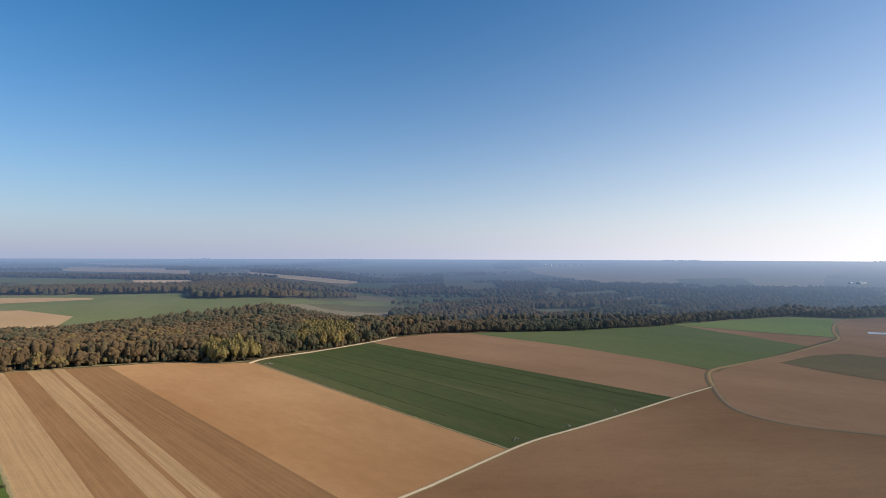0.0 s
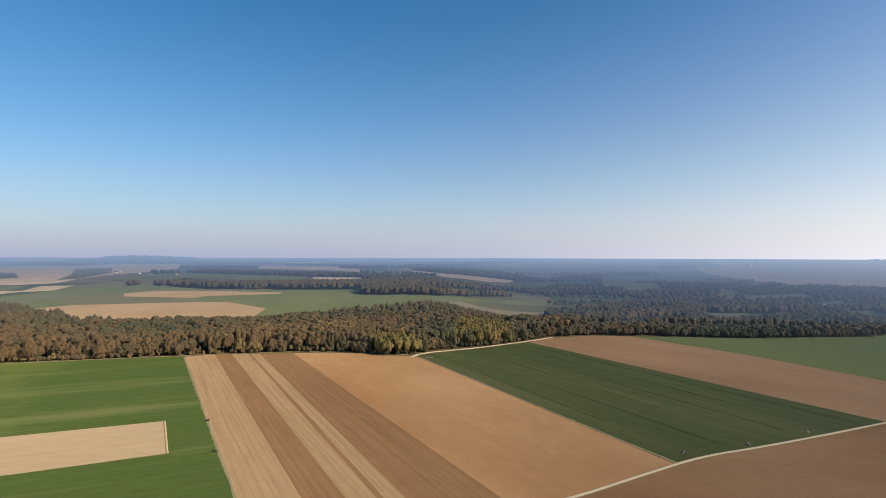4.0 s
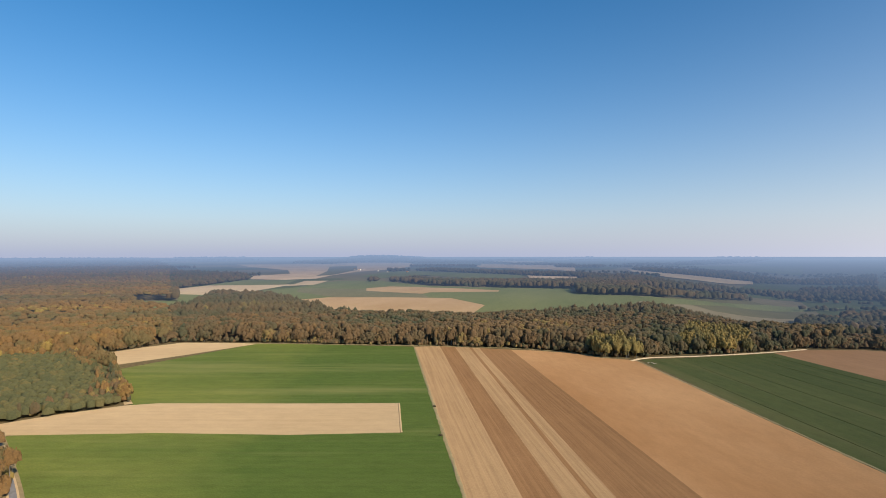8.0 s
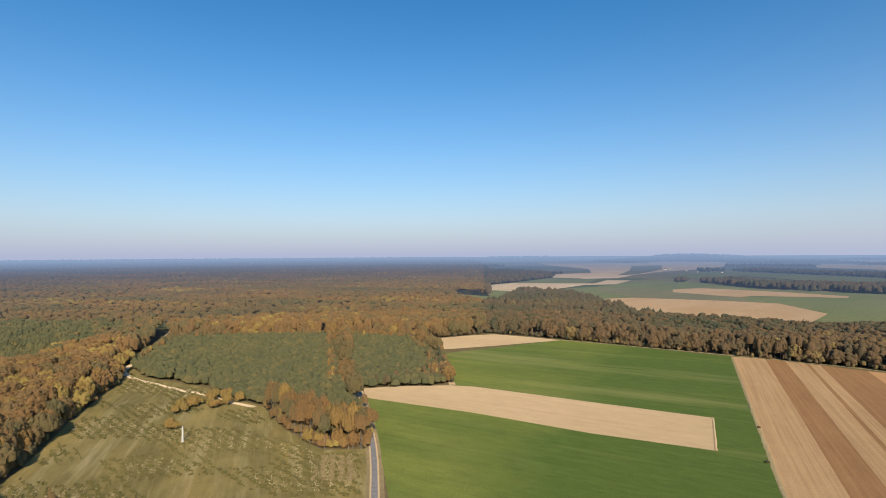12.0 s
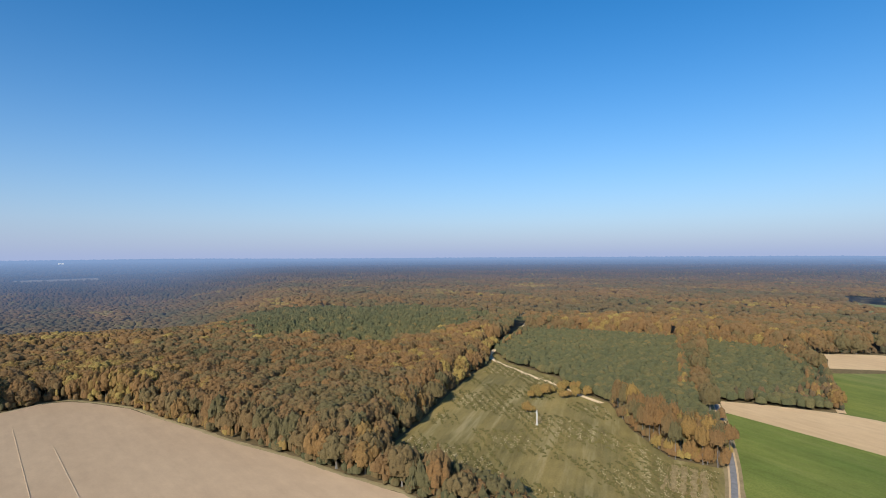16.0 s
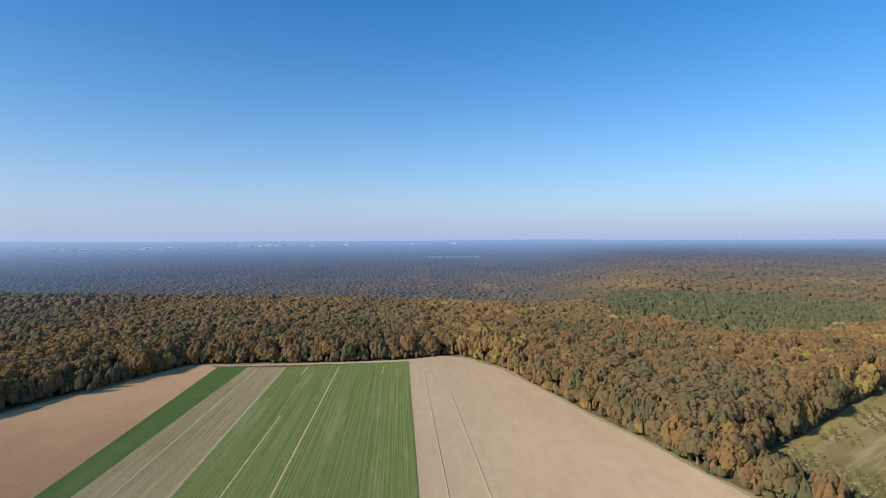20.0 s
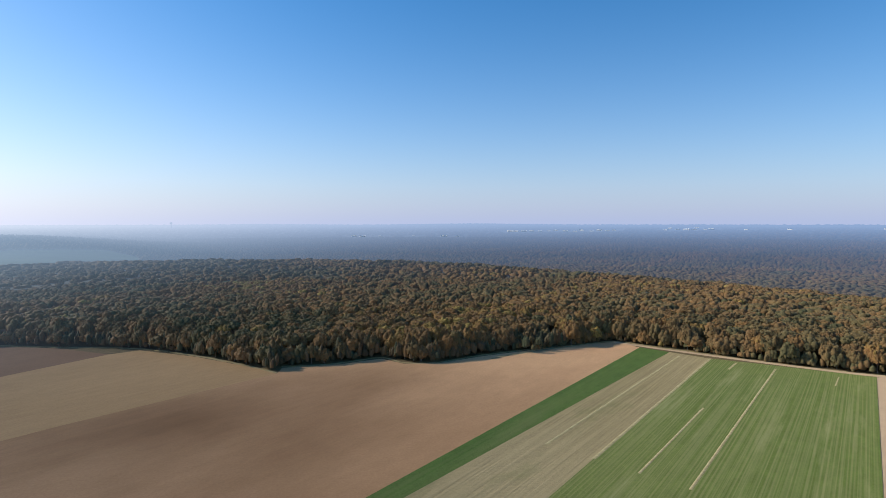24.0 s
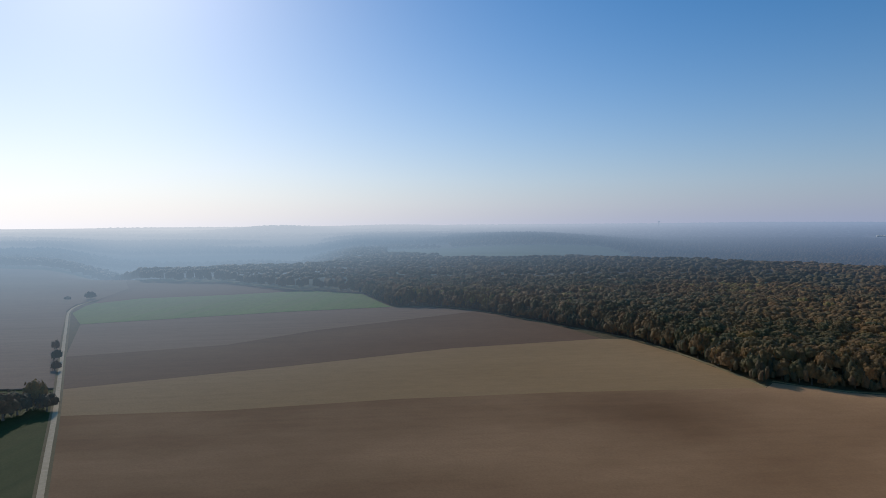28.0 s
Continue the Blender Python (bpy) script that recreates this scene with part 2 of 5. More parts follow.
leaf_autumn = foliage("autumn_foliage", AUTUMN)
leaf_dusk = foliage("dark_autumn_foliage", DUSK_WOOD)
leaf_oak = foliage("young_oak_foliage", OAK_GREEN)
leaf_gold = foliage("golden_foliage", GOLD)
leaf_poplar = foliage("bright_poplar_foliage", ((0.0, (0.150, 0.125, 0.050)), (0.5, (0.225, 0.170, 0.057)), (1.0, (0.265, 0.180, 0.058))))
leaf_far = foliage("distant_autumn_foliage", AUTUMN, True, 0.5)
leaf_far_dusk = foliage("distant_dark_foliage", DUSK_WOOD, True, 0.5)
bark, nt, b = mat("grey_bark")
nt.links.new(mix(nt, noise_at(nt, 1.5, 4, 0, (1, 1, 0.15)), (0.10, 0.08, 0.06), (0.30, 0.27, 0.22)), b.inputs["Base Color"])
paint_haze(nt, b)

# ---- plan: borders of fields and woods, metres from the foot of the camera's plumb line ----
STUB_A = [(-293.2, 366.4), (-277.1, 381.4), (-57.9, 130.5), (-71.0, 118.1)]
PLOUGH_A = [(-277.1, 381.4), (-264.5, 385.6), (-48.6, 139.3), (-57.9, 130.5)]
STUB_B = [(-264.5, 385.6), (-252.7, 389.6), (-42.3, 145.2), (-48.6, 139.3)]
PLOUGH_B = [(-252.7, 389.6), (-250.4, 390.4), (-40.9, 146.6), (-42.3, 145.2)]
STUB_C = [(-250.4, 390.4), (-244.5, 392.4), (-36.3, 150.9), (-40.9, 146.6)]
PLOUGH_C = [(-244.5, 392.4), (-219.4, 400.8), (-16.1, 169.9), (-36.3, 150.9)]
TAN_FIELD = [(-219.4, 400.8), (-199.1, 409.1), (-166.5, 414.5), (-145.0, 408.4), (-127.5, 411.8), (-119.4, 410.5), (37.2, 223.0),
    (5.4, 190.2), (-16.1, 169.9)]
DARK_GREEN = [(-120.1, 417.1), (-83.4, 455.2), (-41.6, 504.9), (141.9, 303.5), (100.7, 270.6), (68.8, 247.5), (53.6, 237.1),
    (37.2, 223.0)]
BROWN_STRIP = [(-41.6, 504.9), (-22.4, 536.3), (15.6, 563.2), (51.7, 566.7), (129.8, 485.2), (179.2, 421.2), (200.8, 377.8),
    (177.2, 329.5), (141.9, 303.5)]
GREEN_MID = [(51.7, 566.7), (135.4, 578.2), (254.8, 614.1), (303.6, 634.3), (329.4, 533.3), (346.4, 477.4), (228.8, 391.1),
    (205.6, 377.6), (178.2, 418.9), (129.8, 485.2)]
BROWN_WEDGE = [(301.0, 629.0), (352.1, 570.0), (407.8, 524.1), (346.4, 477.4), (329.4, 533.3)]
BRIGHT_GREEN = [(296.9, 634.4), (397.9, 679.5), (493.2, 711.1), (531.5, 690.6), (491.5, 631.6), (433.8, 559.9), (411.9, 527.9),
    (354.8, 574.4)]
BROWN_NEAR = [(-114.6, 77.0), (-5.4, 180.0), (5.4, 190.2), (37.2, 223.0), (53.6, 237.1), (68.8, 247.5), (100.7, 270.6),
    (145.7, 304.6), (178.5, 328.0), (168.3, 301.5), (163.0, 278.8), (167.1, 261.8), (179.8, 248.1), (205.8, 235.1),
    (226.0, 221.4), (170.0, 60.0), (60.0, -10.0), (-60.0, 20.0)]
BROWN_RIGHT = [(175.9, 318.2), (197.0, 364.8), (236.7, 397.2), (305.6, 440.9), (359.0, 480.3), (404.8, 513.1), (505.9, 648.2),
    (548.8, 684.0), (616.5, 702.9), (783.0, 627.3), (321.5, 218.2), (226.0, 221.4), (205.8, 235.1), (179.8, 248.1),
    (167.1, 261.8), (163.0, 278.8)]
GREEN_PATCH = [(269.0, 400.7), (316.8, 430.2), (350.6, 437.2), (367.3, 419.1), (391.3, 382.8), (323.6, 316.7), (296.4, 338.4),
    (282.7, 362.5)]
TRACK_A = [(178.5, 328.0), (145.7, 304.6), (100.7, 270.6), (68.8, 247.5), (53.6, 237.1), (37.2, 223.0), (5.4, 190.2),
    (-5.4, 180.0), (-114.6, 77.0)]
TRACK_B = [(178.5, 328.0), (189.9, 354.5), (205.6, 377.6), (236.7, 397.2), (305.6, 440.9), (359.0, 480.3), (405.5, 516.8),
    (440.5, 568.5), (495.8, 637.0), (548.8, 684.0)]
TRACK_C = [(178.5, 328.0), (168.3, 301.5), (163.0, 278.8), (167.1, 261.8), (179.8, 248.1), (205.8, 235.1), (226.0, 221.4)]
TARP = [(466.5, 555.0), (494.4, 542.1)]
EDGE_TRACK = [(-123.7, 408.4), (-117.0, 428.4), (-84.4, 460.6), (-44.4, 508.3), (-22.5, 540.0)]
GREEN_BIG = [(-400.1, 175.5), (-406.7, 229.2), (-415.8, 301.8), (-351.8, 335.6), (-293.2, 366.4), (-71.0, 118.1), (-116.4, 42.4),
    (-174.7, 56.5), (-194.4, 61.3), (-224.6, 68.0), (-260.9, 75.8), (-291.1, 81.6), (-300.5, 140.2), (-345.9, 154.9)]
TONGUE = [(-315.9, 84.7), (-311.7, 107.7), (-300.8, 136.7), (-291.2, 148.7), (-234.8, 188.2), (-188.0, 222.0), (-156.2, 186.1),
    (-194.0, 155.4), (-242.7, 123.9), (-294.2, 83.0)]
TAN_CORNER = [(-474.2, 178.1), (-478.6, 232.5), (-475.0, 264.6), (-442.1, 286.3), (-415.2, 300.7), (-414.5, 233.6),
    (-417.9, 178.6), (-450.0, 180.8)]
TRACK_D = [(-447.3, 184.9), (-410.2, 176.2), (-356.0, 157.6), (-301.2, 138.7)]
ROAD = [(-110.0, 32.7), (-177.1, 52.8), (-196.2, 58.5), (-219.1, 64.7), (-248.6, 71.4), (-293.1, 80.7), (-315.7, 85.0)]
CLEARING = [(-225.6, 66.4), (-215.9, 62.7), (-223.4, 44.6), (-259.0, 34.3), (-301.8, 29.8), (-318.5, 18.6), (-361.4, 1.7),
    (-403.6, -32.0), (-452.5, -46.2), (-393.0, -45.1), (-365.2, -50.2), (-314.3, -56.5), (-248.7, -60.7), (-209.8, -67.4),
    (-202.0, -47.2), (-188.9, -24.3), (-178.8, -6.7), (-167.8, -3.0), (-154.1, 3.2), (-172.5, 51.3), (-191.3, 55.7)]
CLR_TRACK = [(-640, -28), (-567, -34), (-472, -44), (-431, -47), (-401, -37), (-382, -25), (-357, -10), (-338, 4), (-315.2, 16),
    (-301.0, 26)]
PALE_FIELD = [(-222.4, -270.6), (-241, -270), (-251, -265), (-255, -257), (-255, -244), (-249, -214), (-237, -189), (-220, -149),
    (-205, -115), (-194, -86.5), (-179.0, -56.6), (-172.9, -41.4), (-157.5, -12.3), (-41.5, -43.0)]
GREEN_EDGE = [(-127.8, -338.4), (-141.0, -325.6), (38.4, -118.4), (43.1, -123.3)]
WEEDY_STUBBLE = [(-141.0, -325.6), (-157.7, -309.5), (13.3, -95.0), (38.4, -118.4)]
GREEN_ROWS = [(-157.7, -309.5), (-185.3, -293.3), (-222.4, -270.6), (-41.5, -43.0), (13.3, -95.0)]
HEADLAND = [(-116.9, -355.1), (-141.5, -333.4), (-187.9, -297.3), (-224.5, -273.1), (-248, -267)]
SWATH_0 = [(-142.7, -315.9), (-39.1, -189.5)]
SWATH_1 = [(-112.9, -226.4), (-63.3, -166.5)]
SWATH_2 = [(-181.2, -286.8), (-74.4, -155.9)]
SWATH_3 = [(-167.6, -300.0), (-155.6, -286.4)]
SWATH_4 = [(-157.7, -309.5), (-52.1, -177.1)]
SWATH_5 = [(-203.7, -271.3), (-190.8, -256.2)]
RUT_0 = [(-192.5, -200.9), (-122.6, -110.2)]
RUT_1 = [(-210.0, -241.5), (-113.4, -119.0)]
BROWN_BIG = [(43.1, -123.3), (-127.8, -338.4), (-119.1, -355.9), (-81.3, -343.5), (-27.6, -317.9), (-1.5, -301.8),
    (17.2, -301.5), (30.9, -313.2), (51.9, -301.2), (82.1, -293.8), (81.5, -282.9), (143.4, -210.8), (190.5, -149.4),
    (229.0, -89.4), (270.8, -37.3), (224.7, -27.5), (191.6, -22.1), (122.5, -10.9)]
TAN_FAR = [(270.8, -37.3), (229.0, -89.4), (190.5, -149.4), (143.4, -210.8), (81.5, -282.9), (103.4, -298.0), (139.0, -319.3),
    (180.1, -336.1), (192.9, -326.0), (243.7, -236.2), (277.5, -139.8), (314.4, -44.6)]
DARK_FAR = [(314.4, -44.6), (277.5, -139.8), (243.7, -236.2), (192.9, -326.0), (233.0, -342.3), (292.9, -349.2), (331.4, -352.8),
    (356.3, -206.9), (354.9, -139.8), (391.7, -58.5)]
GREY_FAR = [(391.7, -58.5), (354.9, -139.8), (356.3, -206.9), (331.4, -352.8), (379.2, -338.7), (405.2, -313.9), (451.7, -228.7),
    (511.8, -87.0)]
GREEN_FAR = [(511.8, -87.0), (451.7, -228.7), (405.2, -313.9), (503.8, -349.7), (563.7, -328.3), (583.3, -302.9),
    (606.5, -240.3), (646.0, -165.6), (652.5, -130.4), (623.6, -110.3), (583.4, -93.5)]
DARK_STRIP = [(638.7, -121.7), (646.0, -165.6), (606.5, -240.3), (583.3, -302.9), (595.9, -320.5), (608.5, -308.8),
    (736.6, -292.3), (843.4, -224.1), (909.3, -200.5), (770.3, -166.4)]
TRACK_E = [(122.9, -8.3), (191.7, -21.1), (230.4, -28.3), (273.6, -36.4), (315.4, -43.7), (380.2, -54.8), (505.5, -76.6),
    (593.4, -92.6), (636.7, -107.9), (674.9, -132.3)]
PINK_LEFT = [(316.9, -42.1), (457.2, -66.1), (598.9, -91.7), (639.2, -105.5), (661.0, -128.0), (755.4, -180.2), (1057, -241),
    (1160, -165), (1303, -99), (1445, 123), (381.0, 34.8)]
GREEN_CORNER = [(316.5, -42.5), (270.4, -35.0), (192.8, -19.9), (237.7, 33.5), (400.2, 54.1)]
FAR_TAN = [(-759, 625), (-756, 699), (-641, 774), (-563, 808), (-441, 725), (-388, 604), (-608, 528)]
FAR_GREEN = [(-1027, 748), (-1059, 872), (-1178, 1063), (-1202, 1164), (-1118, 1226), (-811, 1096), (-481, 1178),
    (-342, 1043), (-245, 747), (-392, 637), (-762, 614)]
FAR_STRIP = [(-887, 932), (-892, 1022), (-718, 1051), (-598, 1043), (-578, 1003), (-684, 907), (-671, 865), (-824, 866)]
FAR_LEFT = [(-1209, 626), (-1306, 795), (-1235, 853), (-1163, 947), (-1066, 799), (-993, 679), (-961, 598), (-1044, 571)]
FAR_LIGHT = [(-2830, 1893), (-2493, 2301), (-2541, 2583), (-2262, 2780), (-1918, 2424), (-1706, 1953), (-1652, 1680),
    (-1502, 1397), (-1366, 1204), (-1388, 1101), (-1499, 1053), (-1695, 1191), (-1731, 1394), (-2026, 1619), (-2509, 1750)]
FAR_GREEN_B = [(-1318, 802), (-1472, 1016), (-1328, 1092), (-1181, 933), (-1235, 853)]
FAR_PALE_C = [(-1163, 947), (-1281, 1087), (-1228, 1131), (-1100, 962), (-1116, 881)]
FAR_MEADOW = [(-93, 956), (-17, 1035), (35, 1003), (33, 950), (-40, 950), (-86, 884)]
FAR_DULL = [(-1022, 848), (-873, 918), (-824, 866), (-676, 871), (-600, 795), (-753, 706), (-925, 762)]
FAR_GREEN_C = [(-2180, 2012), (-2158, 2193), (-1786, 1815), (-1524, 1429), (-1498, 1320), (-1788, 1638)]
FAR_GREEN_D = [(-1352, 1386), (-1575, 1803), (-1522, 1889), (-942, 1795), (-796, 1555), (-977, 1504), (-1221, 1587),
    (-1224, 1331)]
FAR_PINK_A = [(-1696, 2638), (-1054, 2584), (-940, 2303), (-1490, 2392)]
FAR_PINK_B = [(-898, 1765), (-712, 1770), (-663, 1625), (-792, 1576)]
WOOD_LEFT = [(-1180, 457), (-1246, 652), (-1331, 810), (-1384, 879), (-1415, 977), (-1551, 1094), (-1707, 1178),
    (-1707, 1362), (-1504, 1203), (-1513, 1194), (-1568, 1213), (-1631, 1224), (-1738, 1200), (-1881, 1220), (-2212, 1157),
    (-2304, 892)]
WOOD_STRIP = [(-1189, 1260), (-961, 1171), (-825, 1115), (-489, 1199), (-416, 1034), (-339, 1035), (-472, 1439),
    (-572, 1402), (-817, 1258), (-1078, 1363), (-1100, 1238), (-1090, 1155)]
WOOD_VILLAGE = [(-1658, 1881), (-1512, 1893), (-1273, 1861), (-932, 1799), (-546, 1666), (-615, 1876), (-806, 1975),
    (-1092, 1984), (-1487, 2047), (-1525, 1746)]
WOOD_SKY = [(-2784, 2241), (-2524, 2330), (-2522, 2650), (-2066, 2737), (-1774, 3009), (-1083, 2653), (-1250, 3064),
    (-2088, 3389), (-2558, 3203), (-2797, 2938), (-3012, 2780), (-2980, 2452)]
WOOD_BELT = [(-668, 1133), (-482, 1196), (-421, 1044), (-261, 1069), (-172, 1457), (-178, 1508), (-272, 1113), (-499, 1411),
    (-544, 1350), (-782, 1328)]
FAR_OLIVE = [(-498, 1205), (-462, 1205), (-290, 1188), (-265, 1084), (-423, 1051), (-439, 1051)]
FAR_PINK_C = [(-1743, 2818), (-1272, 2809), (-1032, 2330), (-1471, 2377)]
FAR_PALE_D = [(-1102, 2435), (-931, 2321), (-895, 2193), (-1035, 2274)]
FAR_PALE_E = [(-1992, 3378), (-1620, 3429), (-1498, 3170), (-1614, 3038), (-1847, 3133)]
VALLEY_PALE = [(-823, 2618), (-710, 2413), (-548, 2244), (-347, 2253), (-250, 2258), (-236, 2126), (-304, 1975),
    (-390, 1961), (-467, 1952), (-633, 2152)]
VALLEY_GREEN = [(-765, 3128), (-149, 3513), (-125, 2786), (-302, 2925), (-624, 2911)]
FAR_GREEN_E = [(-418, 1036), (-261, 1069), (70, 1604), (68, 1553), (-133, 1430), (-241, 881), (-220, 750), (-310, 717),
    (-419, 990)]
WOOD_VALLEY = [(-716, 2354), (-525, 2149), (-341, 2216), (-238, 2198), (-132, 2303), (103, 2352), (124, 2840), (-139, 2410),
    (-393, 2732), (-554, 2526), (-745, 2490)]
WOOD_MID = [(-484, 1215), (-324, 1326), (-200, 1688), (76, 1748), (90, 2060), (-263, 1713), (-390, 1628), (-596, 1896),
    (-658, 1715)]
FAR_GREEN_F = [(-1059, 579), (-975, 606), (-871, 530), (-749, 428), (-715, 382), (-754, 369), (-937, 426), (-964, 451),
    (-910, 497)]
WOOD_ROW = [(-971, 446), (-922, 504), (-939, 513), (-1096, 473)]
PLATEAU_PINK = [(655, 3481), (1544, 3777), (2456, 3490), (2417, 2973), (1740, 2296), (1438, 1897), (1278, 1890),
    (1024, 2074), (785, 2207), (708, 2462), (618, 2886)]
PLATEAU_GREEN = [(1150, 2435), (1466, 2440), (1216, 1913), (1059, 1935), (1031, 2088)]
GLADE_A = [(110, 2257), (314, 2301), (271, 1915), (186, 1956), (88, 2022)]
GLADE_B = [(475, 2042), (524, 1985), (420, 1633), (381, 1678)]
GLADE_C = [(262, 1253), (349, 1259), (303, 1136), (238, 1138)]
GLADE_D = [(122, 1101), (205, 1127), (189, 1055), (114, 1029)]
GLADE_E = [(541, 1521), (605, 1558), (543, 1421), (504, 1387)]
GLADE_F = [(547, 1339), (625, 1386), (598, 1224), (537, 1163), (521, 1212)]
GLADE_G = [(486, 1788), (676, 1899), (649, 1723), (508, 1621), (433, 1592)]
WAREHOUSES = [(889, 3844), (927, 3841), (966, 3840), (1004, 3836), (1042, 3835), (1079, 3831), (1116, 3829), (1153, 3825),
    (1189, 3823)]
PLATEAU_FIELD = [(1296, -988), (1214, -1117), (1192, -1239), (1085, -1358), (1015, -1704), (858, -1619), (774, -1461),
    (600, -845), (756, -713), (828, -761), (995, -758)]
FAR_WEDGE = [(1524, -696), (1566, -835), (957.0, -665.5), (840.4, -603.3), (1273, -743)]
FAR_GAP = [(-1886, -2187), (-2170, -2008), (-1987, -1858), (-1770, -2032)]
EDGE_A = [(783.0, 627.3), (698.0, 682.1), (634.7, 723.7), (556.9, 703.6), (502.8, 725.1), (405.3, 692.2), (308.8, 645.3),
    (256.9, 619.2), (155.8, 582.3), (82.7, 579.1), (22.8, 571.5), (-22.7, 543.9), (-68.7, 480.3), (-108.9, 447.9),
    (-123.5, 421.6)]
EDGE_B = [(-129.7, 418.8), (-145.8, 410.8), (-177.2, 416.5), (-223.5, 406.5), (-296.6, 370.7), (-374.9, 325.9), (-422.4, 295.3),
    (-356.2, 339.9), (-418.5, 303.8), (-446.1, 288.2), (-483.5, 261.9), (-474.0, 205.7), (-478.8, 181.2), (-418.6, 178.7),
    (-406.1, 178.1), (-304.6, 141.3), (-313.9, 122.8), (-317.6, 99.8)]
EDGE_C = [(-311.3, 105.9), (-317.2, 85.1), (-271.3, 76.6), (-225.6, 66.4), (-215.9, 62.7), (-223.4, 44.6), (-259.0, 34.3),
    (-301.8, 29.8), (-318.5, 18.6), (-361.4, 1.7), (-403.6, -32.0), (-452.5, -46.2)]
EDGE_D = [(-393.0, -45.1), (-365.2, -50.2), (-314.3, -56.5), (-248.7, -60.7), (-209.8, -67.4), (-202.0, -47.2), (-188.9, -24.3),
    (-178.8, -6.7), (-167.8, -3.0), (-156.0, -12.2), (-172.7, -42.3), (-178.9, -51.6), (-188.3, -75.3), (-200.4, -100.0),
    (-211.3, -128.9), (-221.9, -152.2)]
EDGE_E = [(-221.5, -150.0), (-238.5, -189), (-251, -214), (-257, -244), (-257.5, -260), (-250, -268), (-224.8, -275.1),
    (-188.8, -298.7), (-135.1, -343.9), (-117.4, -356.7), (-87.0, -343.5), (-57.1, -328.1), (-32.2, -311.4)]
EDGE_F = [(-82.1, -346.7), (-27.8, -320.6), (-1.5, -304.2), (17.3, -304.0), (31.2, -315.9), (52.4, -303.7), (70.5, -298.4),
    (83.1, -297.4)]
EDGE_G = [(81.8, -283.8), (104.2, -300.2), (140.2, -322.1), (182.8, -341.0), (235.5, -346.1), (333.5, -355.1), (384.4, -343.4),
    (407.9, -316.1), (507.9, -352.5), (573.4, -333.9), (603.3, -306.1), (729.5, -289.5), (834.9, -221.9), (1099, -238),
    (1222, -174), (1339, -102), (1445, 123)]
PLANT_L = [(-452.5, -46.2), (-571.0, -29.9), (-557.3, 55.0), (-530.4, 118.5), (-328.6, 77.1), (-274.6, 71.4), (-245.3, 67.7),
    (-249.1, 50.9), (-286.5, 38.0), (-301.8, 29.8), (-318.5, 18.6), (-361.4, 1.7), (-403.6, -32.0)]
PLANT_R = [(-522.7, 129.9), (-474.2, 178.1), (-400.9, 168.0), (-301.7, 135.3), (-317.2, 85.1), (-328.1, 82.8)]
TALL_BLOCK = [(-301.8, 29.8), (-259.0, 34.3), (-223.4, 44.6), (-215.9, 62.7), (-229.0, 67.4), (-249.1, 50.9), (-286.5, 38.0)]
HEAPS = [(100.5, 277.6), (68.9, 252.4), (41.5, 235.3), (139.9, 306.1)]
RUBBLE = [(-109.1, 407.9)]
TOWER_AT = [(1786, -3766)]
LONE_BUSH = [(-168.5, 227.3), (-139.4, 192.6)]
SHRUBS = [(-315, -12), (-318, -4), (-320, 2), (-326, 8), (-322, 13), (-314, 17), (-312, -5), (-311, 9), (-306, -9), (-276.8, -12.5)]
SAPLINGS = [(-222, 40), (-213, 60), (-179, 52), (-193, 31)]
GOLD_A = [(-159, 406), (-117, 405), (-134, 450), (-171, 454)]
GOLD_B = [(-105, 468), (-54, 474), (-72, 587), (-118, 580)]
GREEN_STAND = [(-522, -342), (-670, -402), (-669, -299), (-707, -170), (-659, -78), (-562, -72), (-477, -85), (-418, -124),
    (-414, -185), (-442, -254)]
BORDER_A = [(-293.2, 366.4), (-71.0, 118.1)]
BORDER_B = [(-119.4, 410.5), (37.2, 223.0)]
VILLAGE_A = [(-1836, 1851), (-1756, 1800), (-1797, 1873), (-1623, 1779), (-1516, 1720), (-1546, 1817), (-1441, 1756),
    (-1348, 1941), (-1322, 1952), (-1235, 1962), (-1243, 2018), (-1190, 1953), (-1156, 1940), (-1149, 1971)]
VILLAGE_B = [(276, 1957), (311, 2022), (308, 1952), (318, 1911), (329, 2002), (320, 1858), (344, 1928), (338, 1852),
    (357, 1888), (348, 1824), (18, 2530), (35, 2533), (-473, 1548), (-438, 1562)]
TOWN_A = [(-495, -3604), (-538, -3640), (-587, -3619), (-645, -3649), (-696, -3626), (-758, -3657), (-858, -3609), (-916, -3579),
    (-971, -3615), (-1026, -3586), (-1084, -3622), (-1135, -3595), (-1188, -3636), (-1515, -3596), (-1605, -3623),
    (-1651, -3593), (-1688, -3568), (-1777, -3598), (-1809, -3577), (-1971, -3458), (-2199, -3378), (-2658, -3193),
    (-2943, -3023)]
TOWN_B = [(901, 3733), (921, 3657), (988, 3722), (1013, 3645), (1078, 3709), (1126, 3702), (1687, 2087), (1704, 2053),
    (464, -3195), (409, -3153), (317, -3212), (122, -3228), (-54, -3189), (-132, -3191), (-501, -3657), (-646, -3706),
    (-811, -3686), (-987, -3722), (-1112, -3699), (-1223, -3742), (-1622, -3779), (-1816, -3793)]
POLE = (-257.3, -6.8)
BUSH = (277.3, -26.1)
BUSH2 = (282.0, -37.8)
ROW1 = (355.5, -48.8)
ROW2 = (382.1, -52.9)
ROW3 = (413.6, -57.2)
LONE = (676.5, -124.9)

# ---- ground ----
def smooth(v, a, b):
    v = np.clip((v - a) / (b - a), 0, 1)
    return v * v * (3 - 2 * v)


